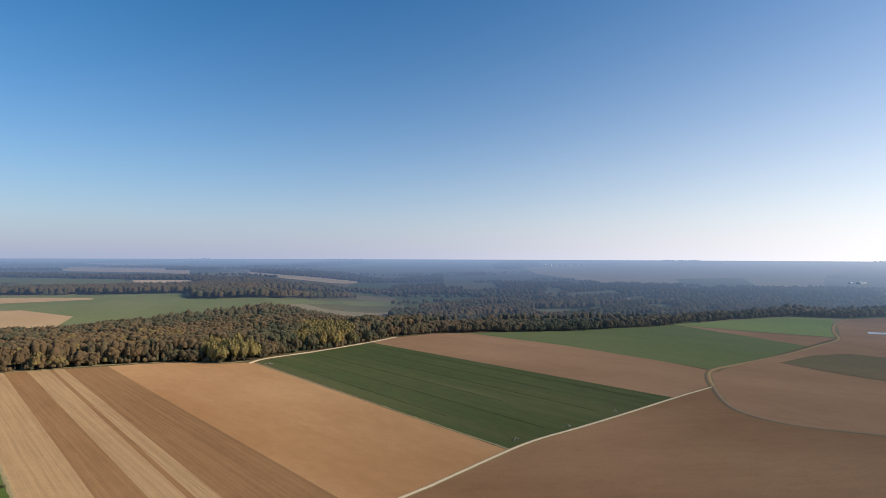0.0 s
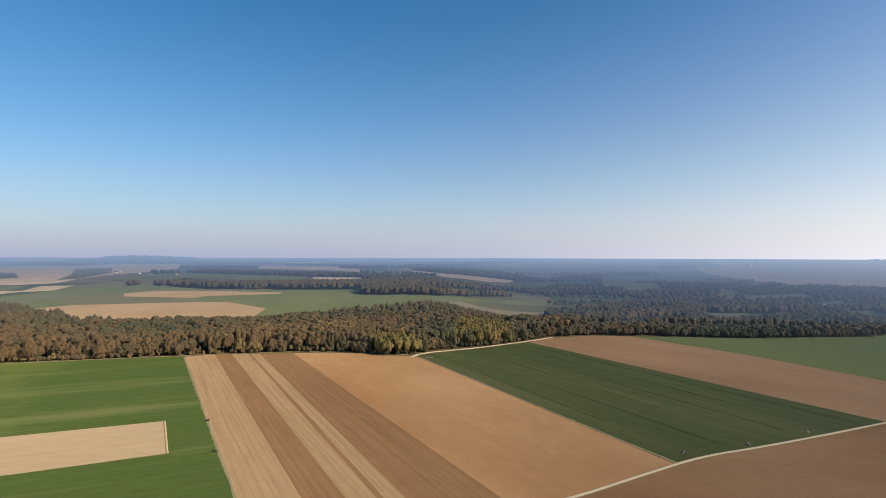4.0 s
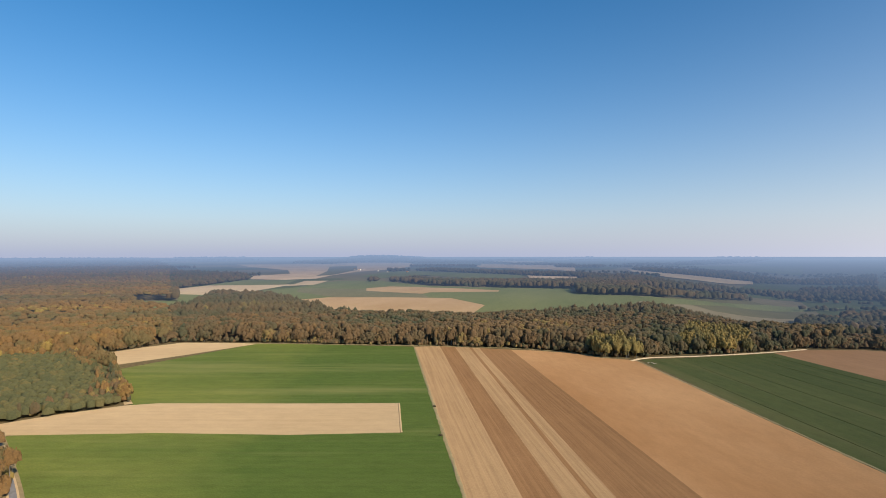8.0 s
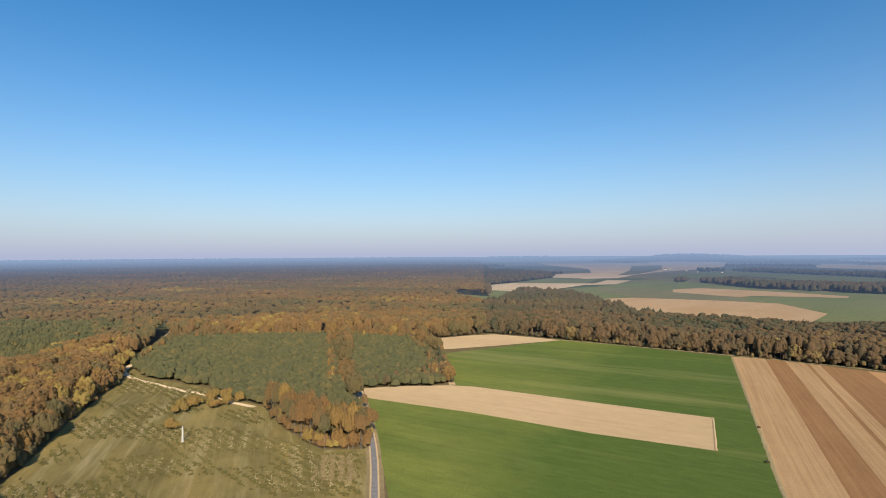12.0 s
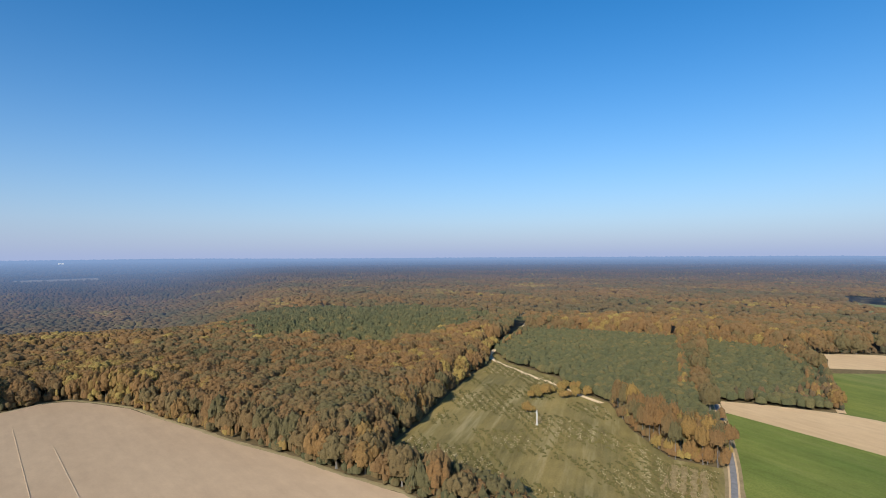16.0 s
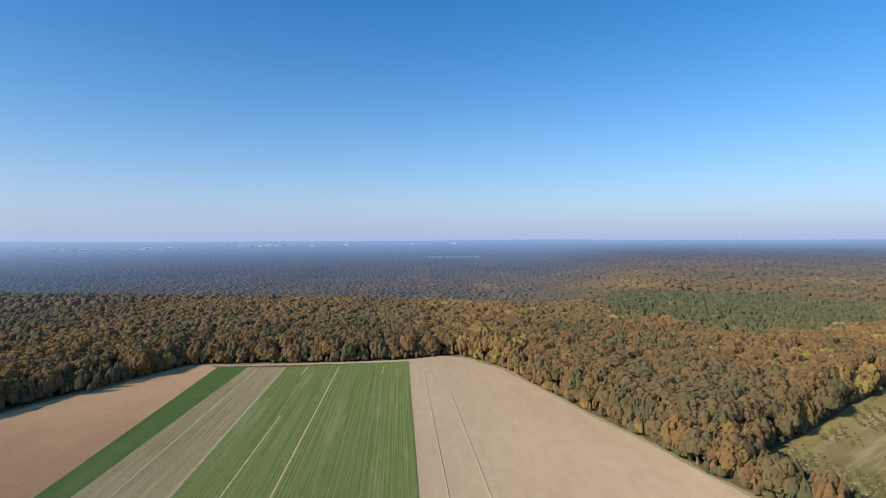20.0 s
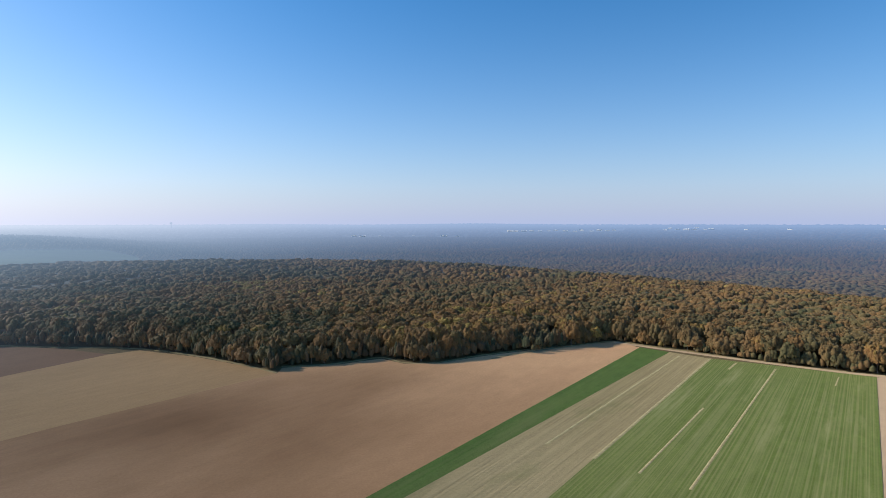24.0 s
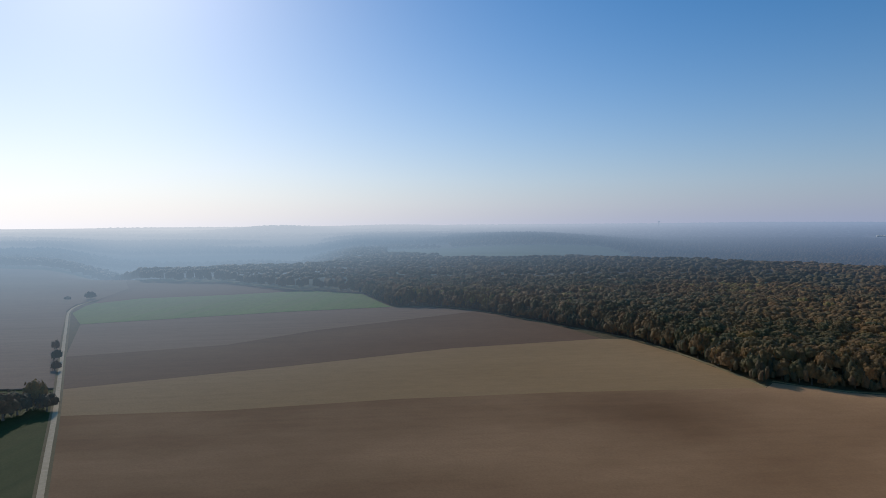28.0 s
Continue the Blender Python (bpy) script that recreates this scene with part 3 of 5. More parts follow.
def window(az, centre, half, fade):
    return 1 - smooth(np.abs((az - centre + 180) % 360 - 180), half, half + fade)


def height(x, y):
    """The land: a level plateau, wooded hollows round it, and the far country that rises to the horizon."""
    r, az = np.hypot(x, y), np.degrees(np.arctan2(-x, y)) % 360
    rise = 53 * np.clip((r - 1500) / 3200, 0, 2) ** 1.6
    rim = np.interp(np.where(az > 300, az - 360, az), (-60, -45, -41, -38, -34.7, -30.4, -25.6, -22.5, -15, -8, 2.4, 8),
                    (1030, 1000, 965, 905, 885, 805, 718, 673, 605, 588, 547, 530))
    south = np.interp(az, (125, 140, 150, 158, 168, 182, 202), (500, 540, 590, 640, 720, 870, 990))
    drop = (50 * window(az, 167, 36, 16) * smooth(r, south, south + 390) + 42 * window(az, -22, 24, 14) * smooth(r, rim + 15, rim + 345)
            + 34 * window(az, 249, 7, 7) * smooth(r, 880, 1200))
    return rise - drop * (1 - smooth(r, 1600, 4600)) + HILLS(r, az)


def HILLS(r, az):
    """Low wooded ridges on the skyline."""
    def ridge(centre, half, far, wide, tall):
        d = (az - centre + 180) % 360 - 180
        return tall * np.exp(-(d / half) ** 2) * np.exp(-((r - far) / wide) ** 2)
    def table(centre, half, far, wide, tall):
        d = (az - centre + 180) % 360 - 180
        return tall * np.exp(-(d / half) ** 4) * np.exp(-((r - far) / wide) ** 4)
    return (ridge(42.5, 4.5, 4300, 330, 26) + ridge(33, 5, 4500, 250, 12) + ridge(52, 7, 4600, 250, 10) + ridge(243, 5, 4000, 350, 34)
            + ridge(232, 6, 4400, 300, 16) + ridge(176, 7, 4500, 250, 14) + ridge(197, 5, 4500, 250, 10) + ridge(127, 8, 4600, 200, 10) + table(214, 12, 2200, 470, 17))


def mesh_from(name, verts, faces, material, smoothed=False, tint=None):
    me = bpy.data.meshes.new(name)
    verts, faces = np.asarray(verts, np.float32), np.asarray(faces, np.int32)
    n, k = faces.shape
    me.vertices.add(len(verts))
    me.vertices.foreach_set("co", verts.ravel())
    me.loops.add(n * k)
    me.loops.foreach_set("vertex_index", faces.ravel())
    me.polygons.add(n)
    me.polygons.foreach_set("loop_start", np.arange(0, n * k, k, dtype=np.int32))
    me.polygons.foreach_set("use_smooth", np.full(n, smoothed))
    if tint is not None:
        me.attributes.new("tint", "FLOAT", "POINT").data.foreach_set("value", np.asarray(tint, np.float32))
    me.materials.append(material)
    me.update(calc_edges=True)
    return me


def inside(x, y, poly):
    """Which of the points lie in the closed outline."""
    hit = np.zeros(len(x), bool)
    for (x0, y0), (x1, y1) in zip(poly, poly[1:] + poly[:1]):
        cross = (y0 > y) != (y1 > y)
        hit ^= cross & (x < (x1 - x0) * (y - y0) / ((y1 - y0) or 1e-9) + x0)
    return hit


rng = np.random.default_rng(7)
ring = np.concatenate([[0.0], np.geomspace(25, 600, 42), np.geomspace(612, 4900, 130)])
turns = np.radians(np.arange(0, 360, 0.75))
gx, gy = np.outer(ring, -np.sin(turns)), np.outer(ring, np.cos(turns))
gz = height(gx, gy)
nr, na = gx.shape
i, j = np.meshgrid(np.arange(nr - 1), np.arange(na), indexing="ij")
quads = np.stack([i * na + j, (i + 1) * na + j, (i + 1) * na + (j + 1) % na, i * na + (j + 1) % na], -1).reshape(-1, 4)[:, ::-1]
# the open country: patches of grass, stubble and tilled soil, and woodland floor between
land, nt, b = mat("open_country")
vor = nt.nodes.new("ShaderNodeTexVoronoi")
geo = nt.nodes.new("ShaderNodeNewGeometry")
sq = add(nt, "VectorMath", op="MULTIPLY")
sq.inputs[1].default_value = (0.0042, 0.0024, 0)
nt.links.new(geo.outputs["Position"], sq.inputs[0])
nt.links.new(sq.outputs[0], vor.inputs["Vector"])
vor.inputs["Scale"].default_value = 1.0
sep = nt.nodes.new("ShaderNodeSeparateColor")
nt.links.new(vor.outputs["Color"], sep.inputs[0])
ramp = nt.nodes.new("ShaderNodeValToRGB")
ramp.color_ramp.interpolation = "CONSTANT"
for p, col in ((0.2, (0.10, 0.115, 0.04)), (0.42, (0.20, 0.16, 0.08)), (0.62, (0.12, 0.13, 0.05)), (0.8, (0.27, 0.215, 0.12))):
    ramp.color_ramp.elements.new(p).color = (*col, 1)
ramp.color_ramp.elements[0].color = (0.15, 0.13, 0.06, 1)
nt.links.new(sep.outputs[0], ramp.inputs[0])
flat = add(nt, "VectorMath", op="LENGTH")
nt.links.new(geo.outputs["Position"], flat.inputs[0])
floor_mix = span(nt, flat.outputs["Value"], 640, 700, 1.0, 0.0)
patches = mix(nt, span(nt, noise_at(nt, 0.02, 4), 0.3, 0.7, 0, 0.4), ramp.outputs[0], (0.08, 0.075, 0.035))
litter_c = mix(nt, span(nt, noise_at(nt, 0.3, 4), 0.3, 0.7), (0.10, 0.075, 0.035), (0.17, 0.12, 0.055))
nt.links.new(mix(nt, floor_mix, patches, litter_c), b.inputs["Base Color"])
paint_haze(nt, b)
ground = tagged(new("ground", mesh_from("ground", np.stack([gx, gy, gz], -1).reshape(-1, 3), quads, land, True)),
                "rolling open farmland in dry autumn colours", "ground", kind="structure")


def drape(name, poly, material, label, category="field", lift=0.12, cell=30.0, kind="structure", steps=0):
    """A piece of land with straight borders, laid over the ground and cut into cells so that it follows it."""
    bm = bmesh.new()
    bm.faces.new([bm.verts.new((x, y, 0)) for x, y in poly])
    bm.normal_update()
    bmesh.ops.triangulate(bm, faces=bm.faces[:], ngon_method="EAR_CLIP")
    xs, ys = [p[0] for p in poly], [p[1] for p in poly]
    far = max(max(map(abs, xs)), max(map(abs, ys))) > 640
    reach = max(max(map(abs, xs)), max(map(abs, ys)))
    if far:
        for axis, lo, hi in ((0, min(xs), max(xs)), (1, min(ys), max(ys))):
            for k in range(1, int((hi - lo) / cell) + 1):
                at, way = [0, 0, 0], [0, 0, 0]
                at[axis], way[axis] = lo + k * cell, 1
                bmesh.ops.bisect_plane(bm, geom=bm.verts[:] + bm.edges[:] + bm.faces[:], plane_co=at, plane_no=way)
    bmesh.ops.triangulate(bm, faces=bm.faces[:])
    for v in bm.verts:
        v.co.z = float(height(v.co.x, v.co.y)) + lift * (steps or (1 if not far else 3 if reach < 1000 else 8))
    bm.normal_update()
    bmesh.ops.reverse_faces(bm, faces=[f for f in bm.faces if f.normal.z < 0])
    me = bpy.data.meshes.new(name)
    bm.to_mesh(me)
    bm.free()
    me.materials.append(material)
    return tagged(new(name, me), label, category, kind=kind)


def ribbon(name, line, width, material, label, category="track", lift=0.25, camber=0.06, wander=0.0, kind="structure", step=6.0):
    """A track along a line: a cambered strip with slightly uneven borders."""
    lift = lift * 0.5
    pts = [Vector((x, y, 0)) for x, y in line]
    path = []
    for n in range(len(pts) - 1):
        p0, p1, p2, p3 = pts[max(n - 1, 0)], pts[n], pts[n + 1], pts[min(n + 2, len(pts) - 1)]
        count = max(1, int((p2 - p1).length / step))
        for k in range(count):
            u = k / count
            if len(pts) > 2:
                path.append(0.5 * (2 * p1 + (p2 - p0) * u + (2 * p0 - 5 * p1 + 4 * p2 - p3) * u * u + (3 * p1 - p0 - 3 * p2 + p3) * u ** 3))
            else:
                path.append(p1.lerp(p2, u))
    path.append(pts[-1])
    verts, faces = [], []
    for n, p in enumerate(path):
        way = (path[min(n + 1, len(path) - 1)] - path[max(n - 1, 0)]).normalized()
        side = Vector((-way.y, way.x, 0))
        for k, up in ((-1, 0), (-0.7, 0.85), (0, 1), (0.7, 0.85), (1, 0)):
            q = p + side * (k * width / 2 * (1 + wander * random.uniform(-1, 1) * abs(k)))
            verts.append((q.x, q.y, float(height(q.x, q.y)) + lift * up + camber * (1 - k * k)))
        if n:
            for k in range(4):
                a = (n - 1) * 5 + k
                faces.append((a, a + 5, a + 6, a + 1))
    faces = [f[::-1] for f in faces]
    return tagged(new(name, mesh_from(name, verts, faces, material, True)), label, category, kind=kind)


def along(p, q):
    """Degrees by which rows from p to q are turned from the y axis."""
    return math.degrees(math.atan2(q[1] - p[1], q[0] - p[0])) - 90


# ---- fields ----
ROWS_A = along(STUB_A[3], STUB_A[0])
ROWS_B = along(GREEN_ROWS[-1], GREEN_ROWS[0])
ROWS_C = along(TONGUE[3], TONGUE[5])
ROWS_D = along(TAN_FAR[0], TAN_FAR[3])
ROWS_E = along(DARK_GREEN[2], DARK_GREEN[3])
straw = soil("straw_stubble", (0.345, 0.205, 0.092), (0.440, 0.275, 0.130), ROWS_A, 0.55, depth=0.1, rowmix=0.36, clods=0.5)
turned = soil("turned_brown_soil", (0.238, 0.122, 0.048), (0.312, 0.166, 0.070), ROWS_A, 0.6, depth=0.14, rowmix=0.3)
sandy = soil("sandy_orange_soil", (0.365, 0.180, 0.068), (0.51, 0.285, 0.125), ROWS_A, 0.3, rowmix=0.03, clods=0.25, depth=0.08)
pale = soil("pale_dry_soil", (0.385, 0.265, 0.152), (0.46, 0.325, 0.19), ROWS_B, 0.25, rowmix=0.10, depth=0.04, clods=0.12)
pale_warm = soil("pale_straw_soil", (0.42, 0.285, 0.145), (0.50, 0.35, 0.185), ROWS_C, 0.3, rowmix=0.15, depth=0.04, clods=0.15)
brown = soil("reddish_brown_soil", (0.205, 0.102, 0.043), (0.37, 0.205, 0.098), ROWS_E + 55, 0.3, patch=0.009, rowmix=0.03, clods=0.3, far=True)
brown_dry = soil("dry_reddish_soil", (0.270, 0.145, 0.070), (0.42, 0.240, 0.122), ROWS_E, 0.3, patch=0.009, rowmix=0.05, clods=0.3, far=True)
brown_broad = soil("bare_brown_soil", (0.205, 0.106, 0.045), (0.57, 0.338, 0.166), ROWS_B, 0.3, rowmix=0.03, patch=0.013, clods=0.25, dry=(146, 120, 300))
tan_soil = soil("tan_soil", (0.365, 0.220, 0.094), (0.435, 0.268, 0.120), ROWS_D, 0.3, rowmix=0.1, far=True)
dark_soil = soil("dark_tilled_soil", (0.185, 0.102, 0.053), (0.240, 0.138, 0.073), ROWS_D, 0.3, rowmix=0.1, far=True)
grey_soil = soil("greyish_tilled_soil", (0.255, 0.160, 0.096), (0.315, 0.202, 0.125), ROWS_D, 0.3, rowmix=0.2, far=True)
green = crop("bright_young_crop", (0.074, 0.112, 0.020), (0.200, 0.204, 0.042), ROWS_C, 0.3, (0.27, 0.24, 0.085), rowmix=0.05, patch=0.014, streak=0.03, palemix=0.5, dense=(131.8, 45, 75))
green_deep = crop("dark_young_crop", (0.060, 0.076, 0.022), (0.092, 0.104, 0.032), ROWS_E, 0.12, (0.17, 0.14, 0.058), palemix=0.35, rowmix=0.12)
green_mid_m = crop("mid_green_crop", (0.125, 0.158, 0.048), (0.180, 0.205, 0.068), ROWS_E, 0.12, (0.16, 0.13, 0.06), far=True, palemix=0.3)
green_light = crop("light_green_crop", (0.19, 0.255, 0.062), (0.25, 0.30, 0.085), ROWS_E, 0.12, (0.24, 0.23, 0.10), far=True, palemix=0.3)
green_row = crop("drilled_green_crop", (0.104, 0.140, 0.028), (0.165, 0.190, 0.045), ROWS_B, 1.5, (0.30, 0.285, 0.12), rowmix=0.34, streak=0.16, palemix=0.5)
green_thick = crop("thick_green_strip", (0.055, 0.105, 0.020), (0.100, 0.150, 0.032), ROWS_B, 0.8, (0.16, 0.17, 0.06), streak=0.1, rowmix=0.15)
weedy = soil("weedy_stubble", (0.255, 0.198, 0.088), (0.36, 0.280, 0.138), ROWS_B, 0.8, weeds=(0.14, 0.15, 0.045), rowmix=0.35)
plateau_m = crop("plateau_crop", (0.17, 0.20, 0.08), (0.24, 0.27, 0.115), ROWS_D, far=True)
swath_m = gravel("pale_straw_swath", (0.30, 0.25, 0.11), (0.44, 0.36, 0.18))
far_straw = soil("far_straw_soil", (0.403, 0.250, 0.117), (0.515, 0.343, 0.180), 20, far=True)
far_pale = soil("far_pale_soil", (0.50, 0.36, 0.21), (0.64, 0.48, 0.29), 20, far=True)
far_grass = crop("far_grass", (0.150, 0.165, 0.060), (0.205, 0.205, 0.080), 20, 0, far=True)
rut_m = gravel("pale_packed_soil", (0.43, 0.305, 0.18), (0.50, 0.365, 0.22))
chalk = gravel("chalky_gravel", (0.58, 0.43, 0.25), (0.72, 0.55, 0.34))
asphalt = gravel("worn_asphalt", (0.15, 0.14, 0.13), (0.21, 0.195, 0.18))
verge = crop("dry_verge_grass", (0.20, 0.15, 0.07), (0.31, 0.225, 0.11), 0, 0, far=True)
rough_grass = crop("rough_clearing_grass", (0.118, 0.098, 0.033), (0.262, 0.192, 0.062), along(EDGE_D[4], EDGE_D[1]), 0.5, (0.36, 0.29, 0.14), patch=0.05, palemix=0.6, streak=0.16, rowmix=0.10)

for name, poly, m, label in (
        ("stubble_strip", STUB_A, straw, "pale straw stubble strip with fine rows"),
        ("tilled_strip", PLOUGH_A, turned, "brown shallow-tilled strip in the stubble"),
        ("stubble_strip", STUB_B, straw, "pale straw stubble strip between tilled strips"),
        ("tilled_strip", PLOUGH_B, turned, "narrow brown tilled strip in the stubble"),
        ("stubble_strip", STUB_C, straw, "narrow pale straw stubble strip"),
        ("tilled_strip", PLOUGH_C, turned, "wide brown tilled strip with straw rows"),
        ("bare_field", TAN_FIELD, sandy, "bare sandy orange field, finely tilled"),
        ("crop_field", DARK_GREEN, green_deep, "dark green young crop between dirt tracks"),
        ("bare_field", BROWN_STRIP, brown_dry, "long bare reddish brown field"),
        ("crop_field", GREEN_MID, green_mid_m, "dull green crop field beside the woods"),
        ("bare_field", BROWN_WEDGE, brown_dry, "narrow brown wedge of bare soil"),
        ("crop_field", BRIGHT_GREEN, green_light, "light green meadow on the plateau's rim"),
        ("bare_field", BROWN_NEAR, brown, "large bare reddish brown field beside the track"),
        ("bare_field", BROWN_RIGHT, brown_dry, "bare brown field beyond the curved track"),
        ("crop_field", GREEN_BIG, green, "bright green young crop round a pale tongue of soil"),
        ("bare_field", TAN_CORNER, pale_warm, "pale straw-coloured corner of soil at the woods"),
        ("clearing", CLEARING, rough_grass, "felled clearing with rough yellowish grass"),
        ("bare_field", PALE_FIELD, pale, "pale dry bare field along the wood"),
        ("grass_strip", GREEN_EDGE, green_thick, "thick dark green cover strip"),
        ("weedy_strip", WEEDY_STUBBLE, weedy, "weedy pale stubble strip"),
        ("crop_field", GREEN_ROWS, green_row, "green drilled crop with pale rows"),
        ("bare_field", BROWN_BIG, brown_broad, "wide bare brown field with damp patches"),
        ("bare_field", TAN_FAR, tan_soil, "tan harvested field strip"),
        ("bare_field", DARK_FAR, dark_soil, "dark brown tilled field strip"),
        ("bare_field", GREY_FAR, grey_soil, "greyish brown tilled field strip"),
        ("crop_field", GREEN_FAR, green_light, "pale green crop strip near the woods"),
        ("bare_field", DARK_STRIP, dark_soil, "dark bare strip behind the green crop"),
        ("bare_field", PINK_LEFT, grey_soil, "wide greyish brown field beyond the farm track"),
        ("crop_field", GREEN_CORNER, green_deep, "dark green meadow beside the farm track"),
        ("far_field", PLATEAU_FIELD, plateau_m, "pale green plateau field beyond the forest"),
        ("far_field", FAR_WEDGE, far_pale, "pale strip of far field"),
        ("far_field", FAR_GAP, far_pale, "pale far field in the wooded plain")):
    drape(name, poly, m, label, lift=0.02 + 0.003 * (len(bpy.data.objects) % 40) + 0.1 * (poly in (GREEN_EDGE, WEEDY_STUBBLE, GREEN_ROWS)))
drape("tongue_field", TONGUE, pale_warm, "pale straw-coloured tongue of soil in the green crop", lift=0.165)
thin_m = crop("thin_weedy_growth", (0.16, 0.125, 0.055), (0.22, 0.155, 0.072), ROWS_E, far=True)
drape("crop_patch", GREEN_PATCH, thin_m, "greenish patch on the brown field", lift=0.35)
far_pink = soil("far_pinkish_soil", (0.58, 0.405, 0.24), (0.74, 0.535, 0.335), 35, far=True)
far_olive = crop("far_olive_grass", (0.165, 0.150, 0.072), (0.215, 0.190, 0.095), 30, 0, far=True)
layer = 0.04
for poly, m, label in (
        (FAR_GREEN_E, far_grass, "long dull green field between the woods"),
        (FAR_GREEN, far_grass, "broad dull green field behind the wood"),
        (FAR_LIGHT, far_pink, "wide pale pinkish fields of the far plain"),
        (FAR_DULL, far_olive, "olive field beside the orange straw"),
        (FAR_TAN, far_straw, "orange straw field behind the wood"),
        (FAR_STRIP, far_straw, "straw strip in the broad green field"),
        (FAR_LEFT, far_pale, "pale far field along the forest"),
        (FAR_GREEN_B, far_grass, "far green field by the forest"),
        (FAR_GREEN_F, far_grass, "green meadow along the forest's edge"),
        (FAR_PALE_C, far_pale, "pale wedge of field in the far plain"),
        (FAR_GREEN_C, far_olive, "olive field in the pale far plain"),
        (FAR_GREEN_D, far_grass, "green field before the far village"),
        (FAR_PINK_A, far_pink, "pinkish tilled field behind the far village"),
        (FAR_PINK_B, far_pink, "narrow pinkish field between the woods"),
        (FAR_PINK_C, far_pink, "long pinkish field near the horizon"),
        (FAR_PALE_D, far_pale, "thin pale field near the horizon"),
        (FAR_PALE_E, far_pale, "pale strip of field near the horizon"),
        (FAR_OLIVE, far_olive, "small olive field at the wood belt"),
        (FAR_MEADOW, far_grass, "small meadow between the woods"),
        (VALLEY_PALE, far_pale, "pale field winding through the valley"),
        (VALLEY_GREEN, far_grass, "green slope beyond the valley"),
        (PLATEAU_PINK, far_pink, "vast bare pinkish field on the far plateau"),
        (PLATEAU_GREEN, plateau_m, "green crop on the far plateau"),
        (GLADE_A, far_olive, "olive pasture by the valley village"),
        (GLADE_B, far_olive, "small olive field in the wooded valley"),
        (GLADE_C, far_olive, "olive glade in the wooded valley"),
        (GLADE_D, far_olive, "olive glade in the wooded valley"),
        (GLADE_E, far_pale, "pale glade in the wooded valley"),
        (GLADE_F, far_grass, "green glade in the wooded valley"),
        (GLADE_G, far_olive, "olive glade in the wooded valley")):
    drape("far_field", poly, m, label, lift=layer, cell=45.0, steps=8)
    layer += 0.012
ribbon("straw_ridge", [TONGUE[5], TONGUE[6]], 1.1, pale_warm, "frayed pale straw ridge at the end of the bare tongue", "swath", 0.5, 0.1, 0.3, step=2.0)

ribbon("verge", TRACK_A, 2.8, verge, "dry grass verge along the gravel track", "verge", 0.36)
ribbon("gravel_track", TRACK_A, 2.1, chalk, "pale chalky gravel farm track", lift=0.44)
ribbon("verge", TRACK_B, 5.5, verge, "dry grass verge of the curving track", "verge", 0.42)
ribbon("gravel_track", TRACK_B, 3.2, tan_soil, "dusty curving farm track", lift=0.52)
ribbon("verge", TRACK_C, 4.2, verge, "dry grass verge above the ditch", "verge", 0.42)
ribbon("gravel_track", TRACK_C, 2.6, grey_soil, "grey curved farm track with a ditch", lift=0.52)
ribbon("edge_track", EDGE_TRACK, 3.0, chalk, "pale track along the wood's edge", lift=0.5)
ribbon("dirt_track", TRACK_D, 4.0, pale_warm, "pale dirt track beside the young plantation", lift=0.46)
ribbon("road_verge", ROAD, 6.5, verge, "dry verge of the narrow road", "verge", 0.38)
ribbon("road", ROAD, 4.6, pale_warm, "sandy shoulder of the narrow road", "road", 0.46)
ribbon("road_surface", ROAD, 2.9, asphalt, "narrow worn grey asphalt road", "road", 0.54)
ribbon("forest_track", CLR_TRACK, 3.6, chalk, "pale forest track round the clearing", lift=0.44, wander=0.2)
ribbon("headland", HEADLAND, 4.0, pale, "pale bare headland along the wood", "verge", 0.42)
for line, wide in ((SWATH_0, 1.6), (SWATH_1, 1.2), (SWATH_2, 1.3), (SWATH_3, 1.6), (SWATH_4, 1.8), (SWATH_5, 0.8)):
    ribbon("straw_swath", line, wide, swath_m, "thin pale straw swath on the green crop", "swath", 0.40, 0.04, 0.14, step=1.5)
for line in (RUT_0, RUT_1):
    ribbon("wheel_rut", line, 0.45, rut_m, "faint pale wheel rut in dry soil", "rut", 0.38, 0.02, 0.3)
wheel_m = crop("dark_wheel_line", (0.050, 0.062, 0.019), (0.080, 0.088, 0.028))
for k in range(6):
    u = (k + 0.6) / 6.2
    ends = []
    for (x0, y0), (x1, y1), v in ((DARK_GREEN[2], DARK_GREEN[0], 0.06), (DARK_GREEN[3], DARK_GREEN[7], 0.05)):
        ends.append((x0 + (x1 - x0) * u, y0 + (y1 - y0) * u))
    (x0, y0), (x1, y1) = ends
    a, c = 0.04 + 0.1 * (k % 3), 0.96 - 0.17 * (k % 2)
    ribbon("wheel_line", [(x0 + (x1 - x0) * a, y0 + (y1 - y0) * a), (x0 + (x1 - x0) * c, y0 + (y1 - y0) * c)], 0.42, wheel_m,
           "faint dark wheel line along the rows of the crop", "wheel line", 0.30, 0.02, 0.8, step=3.0)
ribbon("verge", TRACK_E, 4.6, verge, "grass verge of the straight farm track", "verge", 0.42)
ribbon("farm_track", TRACK_E, 2.6, chalk, "pale straight farm track", lift=0.52)

